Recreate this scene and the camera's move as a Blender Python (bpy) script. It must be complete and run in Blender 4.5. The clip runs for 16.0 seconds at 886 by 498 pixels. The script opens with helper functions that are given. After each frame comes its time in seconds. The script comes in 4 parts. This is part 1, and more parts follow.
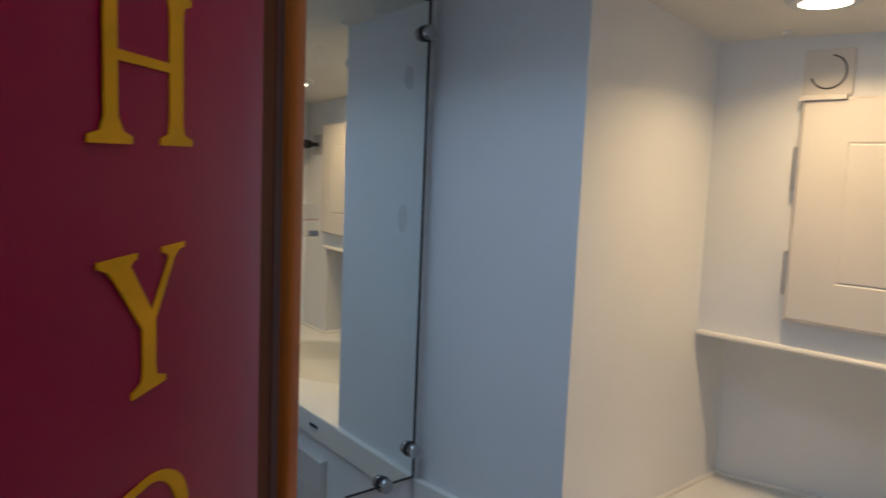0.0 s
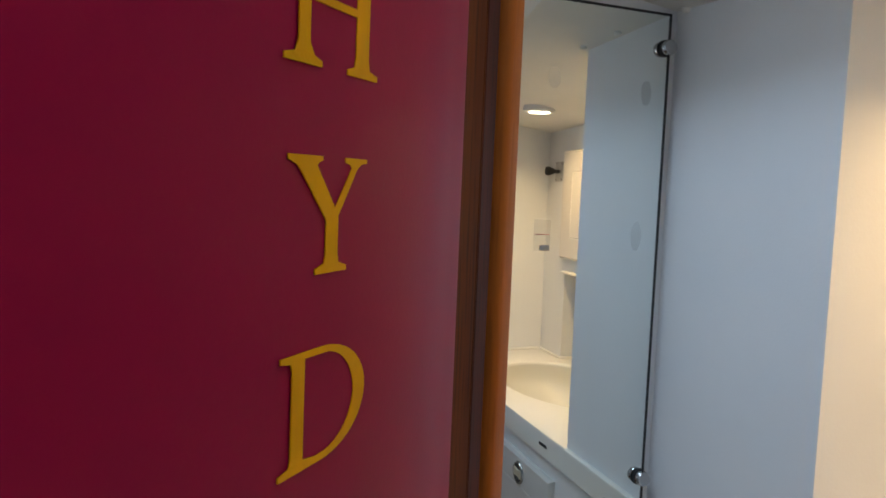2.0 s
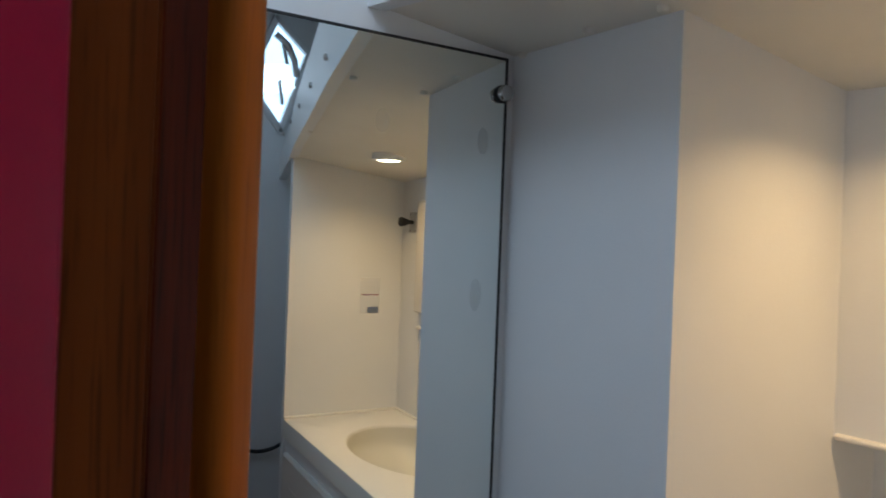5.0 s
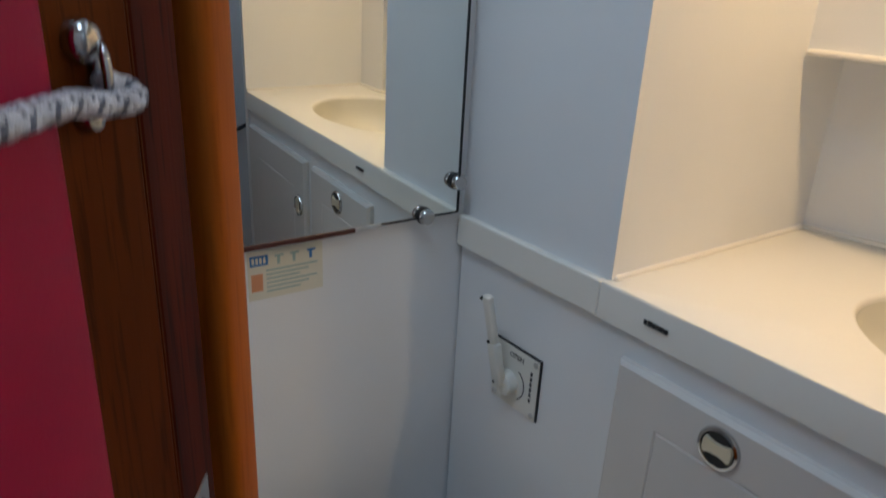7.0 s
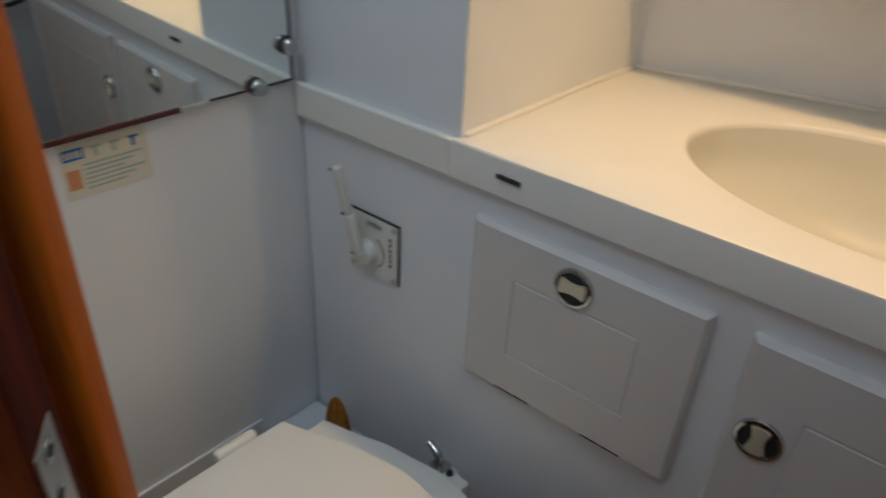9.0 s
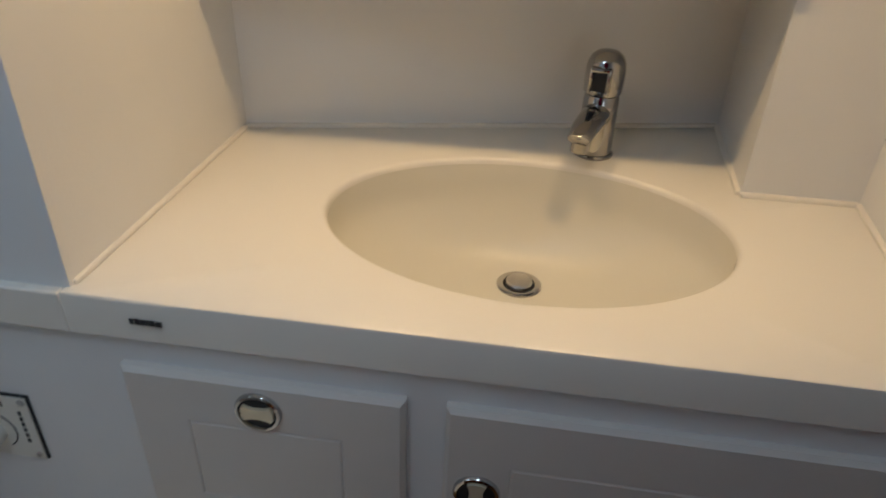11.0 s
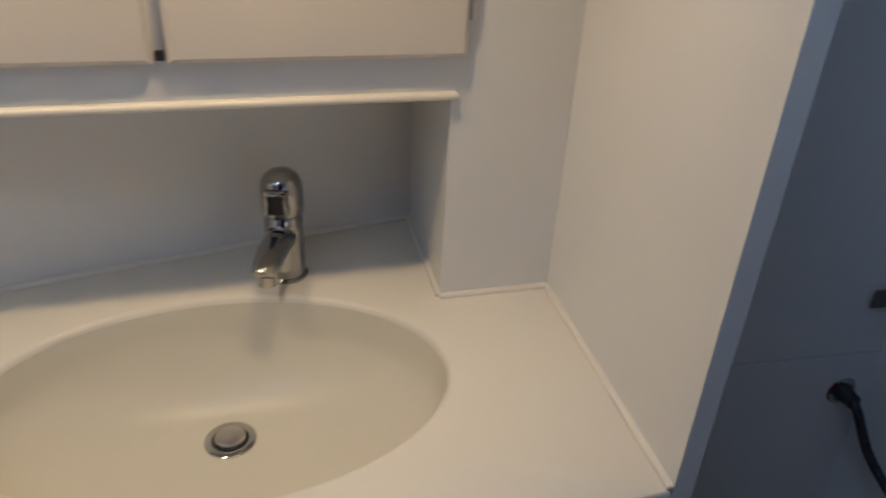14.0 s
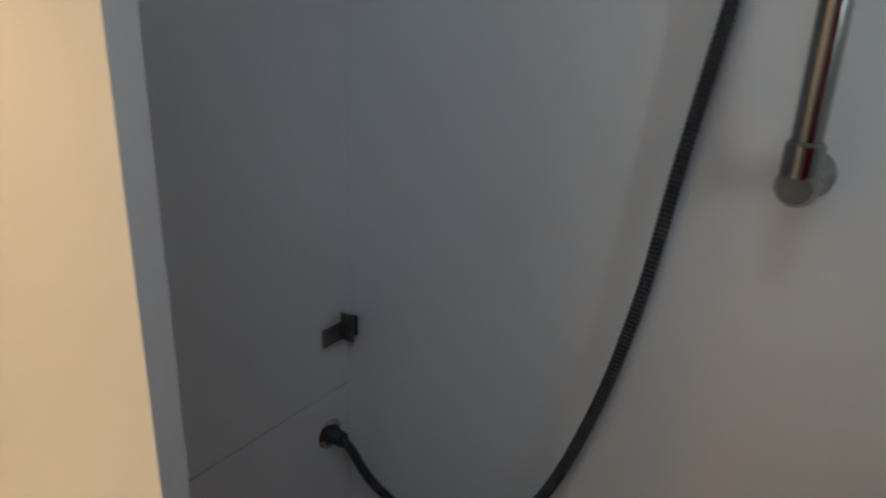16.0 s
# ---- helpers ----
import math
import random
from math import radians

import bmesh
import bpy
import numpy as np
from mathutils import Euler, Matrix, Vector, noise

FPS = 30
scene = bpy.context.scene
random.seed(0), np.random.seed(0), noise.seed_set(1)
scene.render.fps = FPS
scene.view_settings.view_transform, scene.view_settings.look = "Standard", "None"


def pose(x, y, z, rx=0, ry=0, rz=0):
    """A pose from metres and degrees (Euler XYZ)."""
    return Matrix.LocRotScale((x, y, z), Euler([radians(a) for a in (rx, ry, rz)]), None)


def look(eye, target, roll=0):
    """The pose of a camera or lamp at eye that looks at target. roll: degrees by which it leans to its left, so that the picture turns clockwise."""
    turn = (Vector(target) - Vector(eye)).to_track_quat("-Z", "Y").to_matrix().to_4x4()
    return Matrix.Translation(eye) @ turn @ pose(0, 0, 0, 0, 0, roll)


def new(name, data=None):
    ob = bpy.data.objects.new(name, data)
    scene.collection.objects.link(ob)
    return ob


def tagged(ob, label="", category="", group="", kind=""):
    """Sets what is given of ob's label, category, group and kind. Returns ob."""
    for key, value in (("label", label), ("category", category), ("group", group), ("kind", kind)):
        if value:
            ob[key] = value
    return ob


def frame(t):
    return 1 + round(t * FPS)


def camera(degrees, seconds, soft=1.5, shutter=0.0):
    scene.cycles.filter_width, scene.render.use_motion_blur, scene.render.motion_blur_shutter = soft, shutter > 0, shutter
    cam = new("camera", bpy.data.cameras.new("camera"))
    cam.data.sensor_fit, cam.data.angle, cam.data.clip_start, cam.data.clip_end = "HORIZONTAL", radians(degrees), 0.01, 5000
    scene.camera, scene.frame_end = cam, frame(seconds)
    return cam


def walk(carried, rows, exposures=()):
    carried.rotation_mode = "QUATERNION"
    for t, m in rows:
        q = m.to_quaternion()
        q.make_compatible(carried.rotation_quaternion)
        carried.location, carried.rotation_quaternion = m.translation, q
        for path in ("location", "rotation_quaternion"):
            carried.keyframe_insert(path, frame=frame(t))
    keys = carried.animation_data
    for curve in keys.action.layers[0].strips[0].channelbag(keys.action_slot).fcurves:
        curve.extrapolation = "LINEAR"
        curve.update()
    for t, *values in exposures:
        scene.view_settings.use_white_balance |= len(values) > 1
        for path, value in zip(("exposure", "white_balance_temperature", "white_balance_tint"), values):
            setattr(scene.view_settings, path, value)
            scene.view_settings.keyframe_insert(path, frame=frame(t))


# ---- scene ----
cam = camera(63.85, 16.0, soft=1.6, shutter=0.4)
PATH = [
    (0, pose(0.8491, -0.7145, 1.3526, 83.77, -2.37, 49.76)),
    (0.5, pose(0.8532, -0.7180, 1.3474, 84.27, -2.52, 56.91)),
    (1, pose(0.8537, -0.7089, 1.3419, 84.57, -2.36, 60.86)),
    (1.5, pose(0.8563, -0.7162, 1.3306, 84.80, -2.37, 64.81)),
    (2, pose(0.8778, -0.7048, 1.3275, 85.76, -2.31, 69.47)),
    (2.5, pose(0.8907, -0.6887, 1.3322, 87.37, -2.34, 72.65)),
    (3, pose(0.8902, -0.6673, 1.3348, 88.59, -2.09, 74.15)),
    (3.2, pose(0.8819, -0.6652, 1.3370, 88.92, -2.25, 74.56)),
    (5.5, pose(0.7951, -0.5910, 1.3385, 88.11, -2.44, 55.32)),
    (6, pose(0.8027, -0.5949, 1.3295, 80.96, -2.64, 55.61)),
    (6.5, pose(0.7927, -0.6017, 1.2823, 72.18, -2.51, 55.93)),
    (7, pose(0.7963, -0.6100, 1.2000, 68.17, -2.80, 56.25)),
    (7.5, pose(0.7962, -0.6188, 1.1747, 64.40, -3.04, 56.22)),
    (8, pose(0.7959, -0.6252, 1.1694, 62.09, -2.98, 56.22)),
    (8.5, pose(0.7897, -0.6217, 1.1678, 60.34, -3.04, 54.61)),
    (9, pose(0.7717, -0.5966, 1.1914, 57.92, -2.60, 42.46)),
    (9.5, pose(0.7462, -0.5726, 1.1861, 58.01, -2.76, 29.81)),
    (10, pose(0.7387, -0.5430, 1.2086, 57.64, -2.38, 22.87)),
    (12.5, pose(0.7056, -0.4181, 1.3470, 58.37, -2.43, -1.71)),
    (13, pose(0.7142, -0.4081, 1.3579, 59.10, -2.68, -3.99)),
    (13.5, pose(0.7515, -0.3892, 1.3553, 60.48, -2.54, -7.06)),
    (14, pose(0.7768, -0.3561, 1.3392, 61.23, -2.86, -11.87)),
    (14.5, pose(0.7999, -0.3143, 1.3370, 62.60, -2.69, -25.50)),
    (15, pose(0.8326, -0.2952, 1.3329, 64.13, -2.66, -39.36)),
    (15.5, pose(0.8784, -0.2810, 1.3527, 64.43, -2.48, -48.40)),
    (16, pose(0.8781, -0.3129, 1.3167, 69.70, -2.03, -55.94)),
]
EXPOSURES = [(0, -0.15, 6350, 10), (0.5, 0.05, 6400, 10), (1.5, 0.35, 6600, 10), (2, 0.55, 7000, 10), (3, 0.65, 7300, 10), (5.5, -0.18, 6900, 10), (6, 0.0, 7000, 10), (7, 0.3, 7050, 10), (8, 0.4, 7500, 10), (8.5, 0.45, 7700, 10), (9, 0.2, 7600, 10), (9.5, -0.05, 7900, 10), (10, 0, 7900, 10), (12.5, -0.5, 6150, 10), (13, -0.65, 6150, 10), (14, -0.3, 6150, 10), (15, -0.05, 6200, 10), (15.5, 0.1, 6450, 10), (16, 0.15, 8100, 10)
]
walk(cam, PATH, EXPOSURES)

# ---- light ----
world = bpy.data.worlds.new("world")
scene.world = world
world.use_nodes = True
wn = world.node_tree
sky = wn.nodes.new("ShaderNodeTexSky")
sky.sky_type, sky.sun_disc, sky.sun_elevation, sky.sun_rotation = "NISHITA", False, radians(38), radians(120)
wn.links.new(sky.outputs[0], wn.nodes["Background"].inputs[0])
wn.nodes["Background"].inputs[1].default_value = 0.12


def area_lamp(name, m, size, energy, color, size_y=None, shape="RECTANGLE", spread=180):
    d = bpy.data.lights.new(name, "AREA")
    d.energy, d.size, d.color, d.shape, d.spread = energy, size, color, shape, radians(spread)
    if size_y:
        d.size_y = size_y
    ob = new(name, d)
    ob.matrix_world = m
    return ob


WARM, DAY = (1.0, 0.70, 0.37), (0.52, 0.73, 1.0)
DOWNLIGHTS = ((0.478, 0.173, 1.571), (0.810, 0.188, 1.563))
for x, y, z in DOWNLIGHTS:
    area_lamp("downlight_lamp", pose(x, y, z - 0.009), 0.036, 0.98, WARM, shape="DISK", spread=140)
# Unseen hatch, placed where the mirror wall's brightening points.
area_lamp("hatch_daylight", pose(0.30, -0.74, 2.09), 0.40, 3.9, DAY, 0.40)
# Added low fill for the ceiling's underside and wall top; no window stands there.
area_lamp("ceiling_fill", look((1.27, -1.35, 1.12), (0.30, -0.10, 1.62)), 0.3, 0.6, (0.74, 0.86, 1.0), 0.5, spread=75)
# Added fill aimed at the shower's side wall; there is no opening behind it.
area_lamp("shower_fill", look((0.72, -1.45, 1.55), (1.517, -0.30, 1.38)), 0.25, 0.36, (0.66, 0.82, 1.0), 0.5, spread=45)
# Added overhead fill for the red board and upper walls; its source is unseen.
area_lamp("board_fill", pose(0.76, -0.34, 2.09), 0.26, 1.8, DAY, 0.26)
area_lamp("port_daylight", look((1.505, 0.09, 1.88), (1.2, -0.1, 1.2)), 0.14, 0.15, DAY, 0.14)


# ---- materials ----
def nodes_of(name):
    m = bpy.data.materials.new(name)
    m.use_nodes = True
    return m, m.node_tree, m.node_tree.nodes["Principled BSDF"]


def surface(name, col, rough=0.4, metal=0.0, spec=0.5, vary=0.06, scale=6.0, grain=300.0, bump=0.03, rough_vary=0.08, coat=0.0, stretch=(1, 1, 1)):
    m, t, b = nodes_of(name)
    co = t.nodes.new("ShaderNodeTexCoord")
    mp = t.nodes.new("ShaderNodeMapping")
    mp.inputs["Scale"].default_value = stretch
    t.links.new(co.outputs["Object"], mp.inputs[0])
    big = t.nodes.new("ShaderNodeTexNoise")
    big.inputs["Scale"].default_value, big.inputs["Detail"].default_value = scale, 6
    fine = t.nodes.new("ShaderNodeTexNoise")
    fine.inputs["Scale"].default_value, fine.inputs["Detail"].default_value = grain, 3
    for n in (big, fine):
        t.links.new(mp.outputs[0], n.inputs["Vector"])
    ramp = t.nodes.new("ShaderNodeValToRGB")
    lo = tuple(c * (1 - vary) for c in col)
    hi = tuple(min(1, c * (1 + vary)) for c in col)
    ramp.color_ramp.elements[0].position, ramp.color_ramp.elements[1].position = 0.3, 0.7
    ramp.color_ramp.elements[0].color, ramp.color_ramp.elements[1].color = (*lo, 1), (*hi, 1)
    t.links.new(big.outputs["Fac"], ramp.inputs[0])
    t.links.new(ramp.outputs[0], b.inputs["Base Color"])
    mr = t.nodes.new("ShaderNodeMapRange")
    mr.inputs["To Min"].default_value, mr.inputs["To Max"].default_value = max(0.02, rough - rough_vary), rough + rough_vary
    t.links.new(big.outputs["Fac"], mr.inputs["Value"])
    t.links.new(mr.outputs[0], b.inputs["Roughness"])
    bp = t.nodes.new("ShaderNodeBump")
    bp.inputs["Strength"].default_value, bp.inputs["Distance"].default_value = bump, 0.002
    t.links.new(fine.outputs["Fac"], bp.inputs["Height"])
    t.links.new(bp.outputs[0], b.inputs["Normal"])
    b.inputs["Metallic"].default_value, b.inputs["Coat Weight"].default_value = metal, coat
    b.inputs["Specular IOR Level"].default_value = spec
    return m


def wood(name, dark, light, rough=0.5, coat=0.0, spec=0.035, pore=0.8):
    """Varnished wood, grain along z, with open pores."""
    m, t, b = nodes_of(name)
    co = t.nodes.new("ShaderNodeTexCoord")
    mp = t.nodes.new("ShaderNodeMapping")
    mp.inputs["Scale"].default_value = (24, 24, 2.4)
    t.links.new(co.outputs["Object"], mp.inputs[0])
    n1 = t.nodes.new("ShaderNodeTexNoise")
    n1.inputs["Scale"].default_value, n1.inputs["Detail"].default_value, n1.inputs["Distortion"].default_value = 1.0, 8, 0.6
    t.links.new(mp.outputs[0], n1.inputs["Vector"])
    mp2 = t.nodes.new("ShaderNodeMapping")
    mp2.inputs["Scale"].default_value = (330, 330, 20)
    t.links.new(co.outputs["Object"], mp2.inputs[0])
    n2 = t.nodes.new("ShaderNodeTexNoise")
    n2.inputs["Scale"].default_value, n2.inputs["Detail"].default_value = 1.0, 4
    t.links.new(mp2.outputs[0], n2.inputs["Vector"])
    ramp = t.nodes.new("ShaderNodeValToRGB")
    ramp.color_ramp.elements[0].position, ramp.color_ramp.elements[1].position = 0.32, 0.70
    ramp.color_ramp.elements[0].color, ramp.color_ramp.elements[1].color = (*dark, 1), (*light, 1)
    t.links.new(n1.outputs["Fac"], ramp.inputs[0])
    pores = t.nodes.new("ShaderNodeValToRGB")
    pores.color_ramp.elements[0].position, pores.color_ramp.elements[1].position = 0.37, 0.47
    pores.color_ramp.elements[0].color, pores.color_ramp.elements[1].color = (0.26, 0.22, 0.20, 1), (1, 1, 1, 1)
    t.links.new(n2.outputs["Fac"], pores.inputs[0])
    mix = t.nodes.new("ShaderNodeMix")
    mix.data_type, mix.blend_type = "RGBA", "MULTIPLY"
    mix.inputs[0].default_value = pore
    t.links.new(ramp.outputs[0], mix.inputs[6])
    t.links.new(pores.outputs[0], mix.inputs[7])
    t.links.new(mix.outputs[2], b.inputs["Base Color"])
    bp = t.nodes.new("ShaderNodeBump")
    bp.inputs["Strength"].default_value, bp.inputs["Distance"].default_value = 0.12, 0.001
    t.links.new(n2.outputs["Fac"], bp.inputs["Height"])
    t.links.new(bp.outputs[0], b.inputs["Normal"])
    b.inputs["Roughness"].default_value, b.inputs["Coat Weight"].default_value, b.inputs["Coat Roughness"].default_value = rough, coat, 0.25
    b.inputs["Specular IOR Level"].default_value = spec
    return m


def glowing(name, col, strength):
    m, t, b = nodes_of(name)
    b.inputs["Base Color"].default_value = (*col, 1)
    b.inputs["Emission Color"].default_value, b.inputs["Emission Strength"].default_value = (*col, 1), strength
    return m


WHITE = surface("white_laminate", (0.76, 0.765, 0.77), 0.42, vary=0.03, scale=3, bump=0.10, grain=260)
SHOWER = surface("white_gelcoat", (0.70, 0.715, 0.73), 0.36, vary=0.03, scale=4, bump=0.03)
CEIL = surface("ceiling_vinyl", (0.74, 0.71, 0.65), 0.6, vary=0.04, scale=5, bump=0.10, grain=500)
DOORS = surface("door_lacquer", (0.66, 0.625, 0.59), 0.45, vary=0.03, scale=5, bump=0.04)
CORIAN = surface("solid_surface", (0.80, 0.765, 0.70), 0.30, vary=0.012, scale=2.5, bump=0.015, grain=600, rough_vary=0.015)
# Same solid surface as the slab, its colour darkened for the hollow's shade.
BOWL = surface("solid_surface_shaded", (0.70, 0.67, 0.585), 0.34, vary=0.012, scale=2.5, bump=0.01, rough_vary=0.015)
PLASTIC = surface("white_plastic", (0.74, 0.72, 0.66), 0.35, vary=0.03, scale=12, bump=0.02)
TOILET = surface("toilet_enamel", (0.80, 0.78, 0.73), 0.22, vary=0.02, scale=7, bump=0.01)
CHROME = surface("chrome", (0.52, 0.515, 0.51), 0.10, 1.0, vary=0.03, scale=20, bump=0.01, rough_vary=0.04)
# Chrome with the dim recess's reflection put into a darker colour.
TAPCHROME = surface("dimmed_chrome", (0.40, 0.395, 0.39), 0.09, 1.0, vary=0.05, scale=20, bump=0.01, rough_vary=0.04)
STEEL = surface("brushed_steel", (0.55, 0.54, 0.53), 0.34, 1.0, vary=0.08, scale=30, bump=0.06)
BRASS = surface("pale_brass", (0.70, 0.62, 0.46), 0.35, 0.35, vary=0.04, scale=30, bump=0.02)
DARK = surface("black_rubber", (0.015, 0.015, 0.016), 0.55, vary=0.2, scale=20, bump=0.05)
BROWN = surface("brown_sealant", (0.07, 0.018, 0.012), 0.5, vary=0.2, scale=20, bump=0.05)
HOSE = surface("dark_braided_hose", (0.06, 0.063, 0.07), 0.38, 0.85, vary=0.25, scale=60, bump=0.2, grain=900)
# Chrome colour darkened so that the rail's reflections come out dimmer.
DARKCHROME = surface("darkened_chrome", (0.30, 0.295, 0.29), 0.16, 1.0, vary=0.08, scale=25, bump=0.02)
GUNMETAL = surface("dull_gunmetal", (0.20, 0.19, 0.18), 0.42, 0.9, vary=0.15, scale=40, bump=0.08)
GROUT = surface("sealant", (0.55, 0.53, 0.50), 0.6, vary=0.1, scale=20)
INK = surface("black_ink", (0.02, 0.02, 0.022), 0.5, vary=0.1)
BLUEINK = surface("blue_ink", (0.03, 0.16, 0.40), 0.5, vary=0.1)
ORANGEINK = surface("faded_orange_ink", (0.62, 0.26, 0.13), 0.5, vary=0.12)
PALEINK = surface("pale_green_ink", (0.30, 0.42, 0.40), 0.5, vary=0.1)
PAPER = surface("sticker_paper", (0.66, 0.63, 0.52), 0.42, vary=0.04, scale=15)
MAHOGANY = wood("varnished_mahogany", (0.085, 0.018, 0.003), (0.165, 0.040, 0.007), pore=0.55)
MAHOGANY_DARK = wood("dark_mahogany", (0.050, 0.006, 0.002), (0.10, 0.014, 0.003))
TRIMWOOD = wood("honey_mahogany", (0.36, 0.088, 0.011), (0.44, 0.116, 0.015), 0.40, 0.0, 0.10, 0.2)
BUNG = wood("bung_pine", (0.27, 0.095, 0.018), (0.44, 0.175, 0.034), 0.55, 0.0)
SOLE = wood("sole_teak", (0.16, 0.08, 0.035), (0.30, 0.16, 0.07), 0.4, 0.1)
RED = surface("red_lacquer", (0.33, 0.0022, 0.040), 0.38, spec=0.08, vary=0.08, scale=5, bump=0.03, grain=500, rough_vary=0.06)
YELLOW = surface("yellow_paint", (0.86, 0.37, 0.004), 0.55, spec=0.08, vary=0.10, scale=60, bump=0.10, grain=900)
ROPE = surface("white_rope", (0.64, 0.67, 0.74), 0.8, vary=0.3, scale=90, bump=0.5, grain=900)
ROPEDARK = surface("grey_rope_strand", (0.16, 0.18, 0.24), 0.8, vary=0.3, scale=90, bump=0.5, grain=900)
GLOW = glowing("downlight_glow", (1.0, 0.86, 0.62), 9.0)
OUTSIDE = glowing("bright_sky", (0.55, 0.76, 1.0), 1.7)
MIRROR, _t, _b = nodes_of("silvered_mirror")
_b.inputs["Base Color"].default_value, _b.inputs["Metallic"].default_value, _b.inputs["Roughness"].default_value = (0.83, 0.87, 0.85, 1), 1.0, 0.0
FILM = surface("hazy_film", (0.42, 0.43, 0.42), 0.5, vary=0.3, scale=80)
FILM.node_tree.nodes["Principled BSDF"].inputs["Alpha"].default_value = 0.03
FILM2 = surface("hazy_tab", (0.40, 0.38, 0.34), 0.5, vary=0.2, scale=80)
FILM2.node_tree.nodes["Principled BSDF"].inputs["Alpha"].default_value = 0.6
BLUSH = surface("pink_line", (0.45, 0.22, 0.20), 0.5, vary=0.2)


# ---- mesh helpers ----
def box(bm, x0, x1, y0, y1, z0, z1, bevel=0.0, seg=2):
    r = bmesh.ops.create_cube(bm, size=1)
    for v in r["verts"]:
        v.co = Vector(((x0 + x1) / 2 + v.co.x * (x1 - x0), (y0 + y1) / 2 + v.co.y * (y1 - y0), (z0 + z1) / 2 + v.co.z * (z1 - z0)))
    if bevel:
        bmesh.ops.bevel(bm, geom=list({e for v in r["verts"] for e in v.link_edges}), offset=bevel, segments=seg, profile=0.5, affect="EDGES")
    return bm


def boxed(*a, **k):
    return box(bmesh.new(), *a, **k)


def prism(points, z0, z1):
    """A prism over a plan outline; z1 may be a function of (x, y)."""
    bm = bmesh.new()
    f = (lambda x, y: z1) if not callable(z1) else z1
    g = (lambda x, y: z0) if not callable(z0) else z0
    lo = [bm.verts.new((x, y, g(x, y))) for x, y in points]
    hi = [bm.verts.new((x, y, f(x, y))) for x, y in points]
    bm.faces.new(lo[::-1])
    bm.faces.new(hi)
    n = len(points)
    for i in range(n):
        bm.faces.new((lo[i], lo[(i + 1) % n], hi[(i + 1) % n], hi[i]))
    bmesh.ops.recalc_face_normals(bm, faces=bm.faces)
    return bm


def lathe(bm, profile, m=None, seg=32, sx=1.0, sy=1.0):
    """Turned shape round z from (radius, z) pairs, closed at both ends."""
    m = m or Matrix()
    rings = []
    for r, z in profile:
        rings.append([bm.verts.new(m @ Vector((r * sx * math.cos(2 * math.pi * k / seg), r * sy * math.sin(2 * math.pi * k / seg), z))) for k in range(seg)])
    for a, b in zip(rings, rings[1:]):
        for k in range(seg):
            bm.faces.new((a[k], a[(k + 1) % seg], b[(k + 1) % seg], b[k]))
    bm.faces.new(rings[0][::-1])
    bm.faces.new(rings[-1])
    return bm


def tube(bm, pts, radius, seg=12, rib=None):
    """A round bar along points; radius is a number or a function of the share of the length."""
    pts = [Vector(p) for p in pts]
    rad = radius if callable(radius) else (lambda s: radius)
    up = Vector((0.13, 0.37, 0.92)).normalized()
    rings = []
    for i, p in enumerate(pts):
        t = (pts[min(i + 1, len(pts) - 1)] - pts[max(i - 1, 0)]).normalized()
        a = t.cross(up).normalized()
        b = a.cross(t).normalized()
        r = rad(i / (len(pts) - 1))
        rings.append([bm.verts.new(p + r * (math.cos(2 * math.pi * k / seg) * a + math.sin(2 * math.pi * k / seg) * b)) for k in range(seg)])
    for a, b in zip(rings, rings[1:]):
        for k in range(seg):
            bm.faces.new((a[k], a[(k + 1) % seg], b[(k + 1) % seg], b[k]))
    bm.faces.new(rings[0][::-1])
    bm.faces.new(rings[-1])
    bmesh.ops.recalc_face_normals(bm, faces=bm.faces)
    return bm


def smooth_path(pts, per=10):
    """Points along a Catmull-Rom line through pts."""
    p = [Vector(q) for q in pts]
    p = [2 * p[0] - p[1]] + p + [2 * p[-1] - p[-2]]
    out = []
    for i in range(1, len(p) - 2):
        for k in range(per):
            s = k / per
            out.append(0.5 * (2 * p[i] + (p[i + 1] - p[i - 1]) * s + (2 * p[i - 1] - 5 * p[i] + 4 * p[i + 1] - p[i + 2]) * s * s + (3 * p[i] - p[i - 1] - 3 * p[i + 1] + p[i + 2]) * s ** 3))
    return out + [p[-2]]


def part(name, bm, material, parent=None, label="", m=None, smooth=False):
    """Links a bmesh as one mesh object, under a thing or a part if given."""
    if m is not None:
        bm.transform(m)
    me = bpy.data.meshes.new(name)
    bm.to_mesh(me)
    bm.free()
    me.materials.append(material)
    if smooth:
        me.shade_smooth()
        me.set_sharp_from_angle(angle=radians(38))
    ob = new(name, me)
    if parent is not None:
        ob.parent = parent
    if label:
        ob["label"] = label
    return ob


def thing(name, label, category, group="", at=(0, 0, 0)):
    ob = new(name)
    ob.empty_display_size = 0.02
    return tagged(ob, label, category, group)


def setting(name, bm, material, label, category, m=None):
    return tagged(part(name, bm, material, m=m), label, category, kind="structure")


def outline(name, splines, depth, material, parent, m, label=""):
    """A flat figure from closed outlines (inner ones are holes), with a little thickness."""
    cu = bpy.data.curves.new(name, "CURVE")
    cu.dimensions, cu.fill_mode, cu.extrude = "2D", "BOTH", depth
    for pts in splines:
        s = cu.splines.new("POLY")
        s.points.add(len(pts) - 1)
        for q, (x, y) in zip(s.points, pts):
            q.co = (x, y, 0, 1)
        s.use_cyclic_u = True
    return from_curve(name, cu, material, parent, m, label)


def writing(name, text, size, depth, material, parent, m, label=""):
    cu = bpy.data.curves.new(name, "FONT")
    cu.body, cu.size, cu.extrude, cu.align_x, cu.align_y = text, size, depth, "CENTER", "CENTER"
    return from_curve(name, cu, material, parent, m, label)


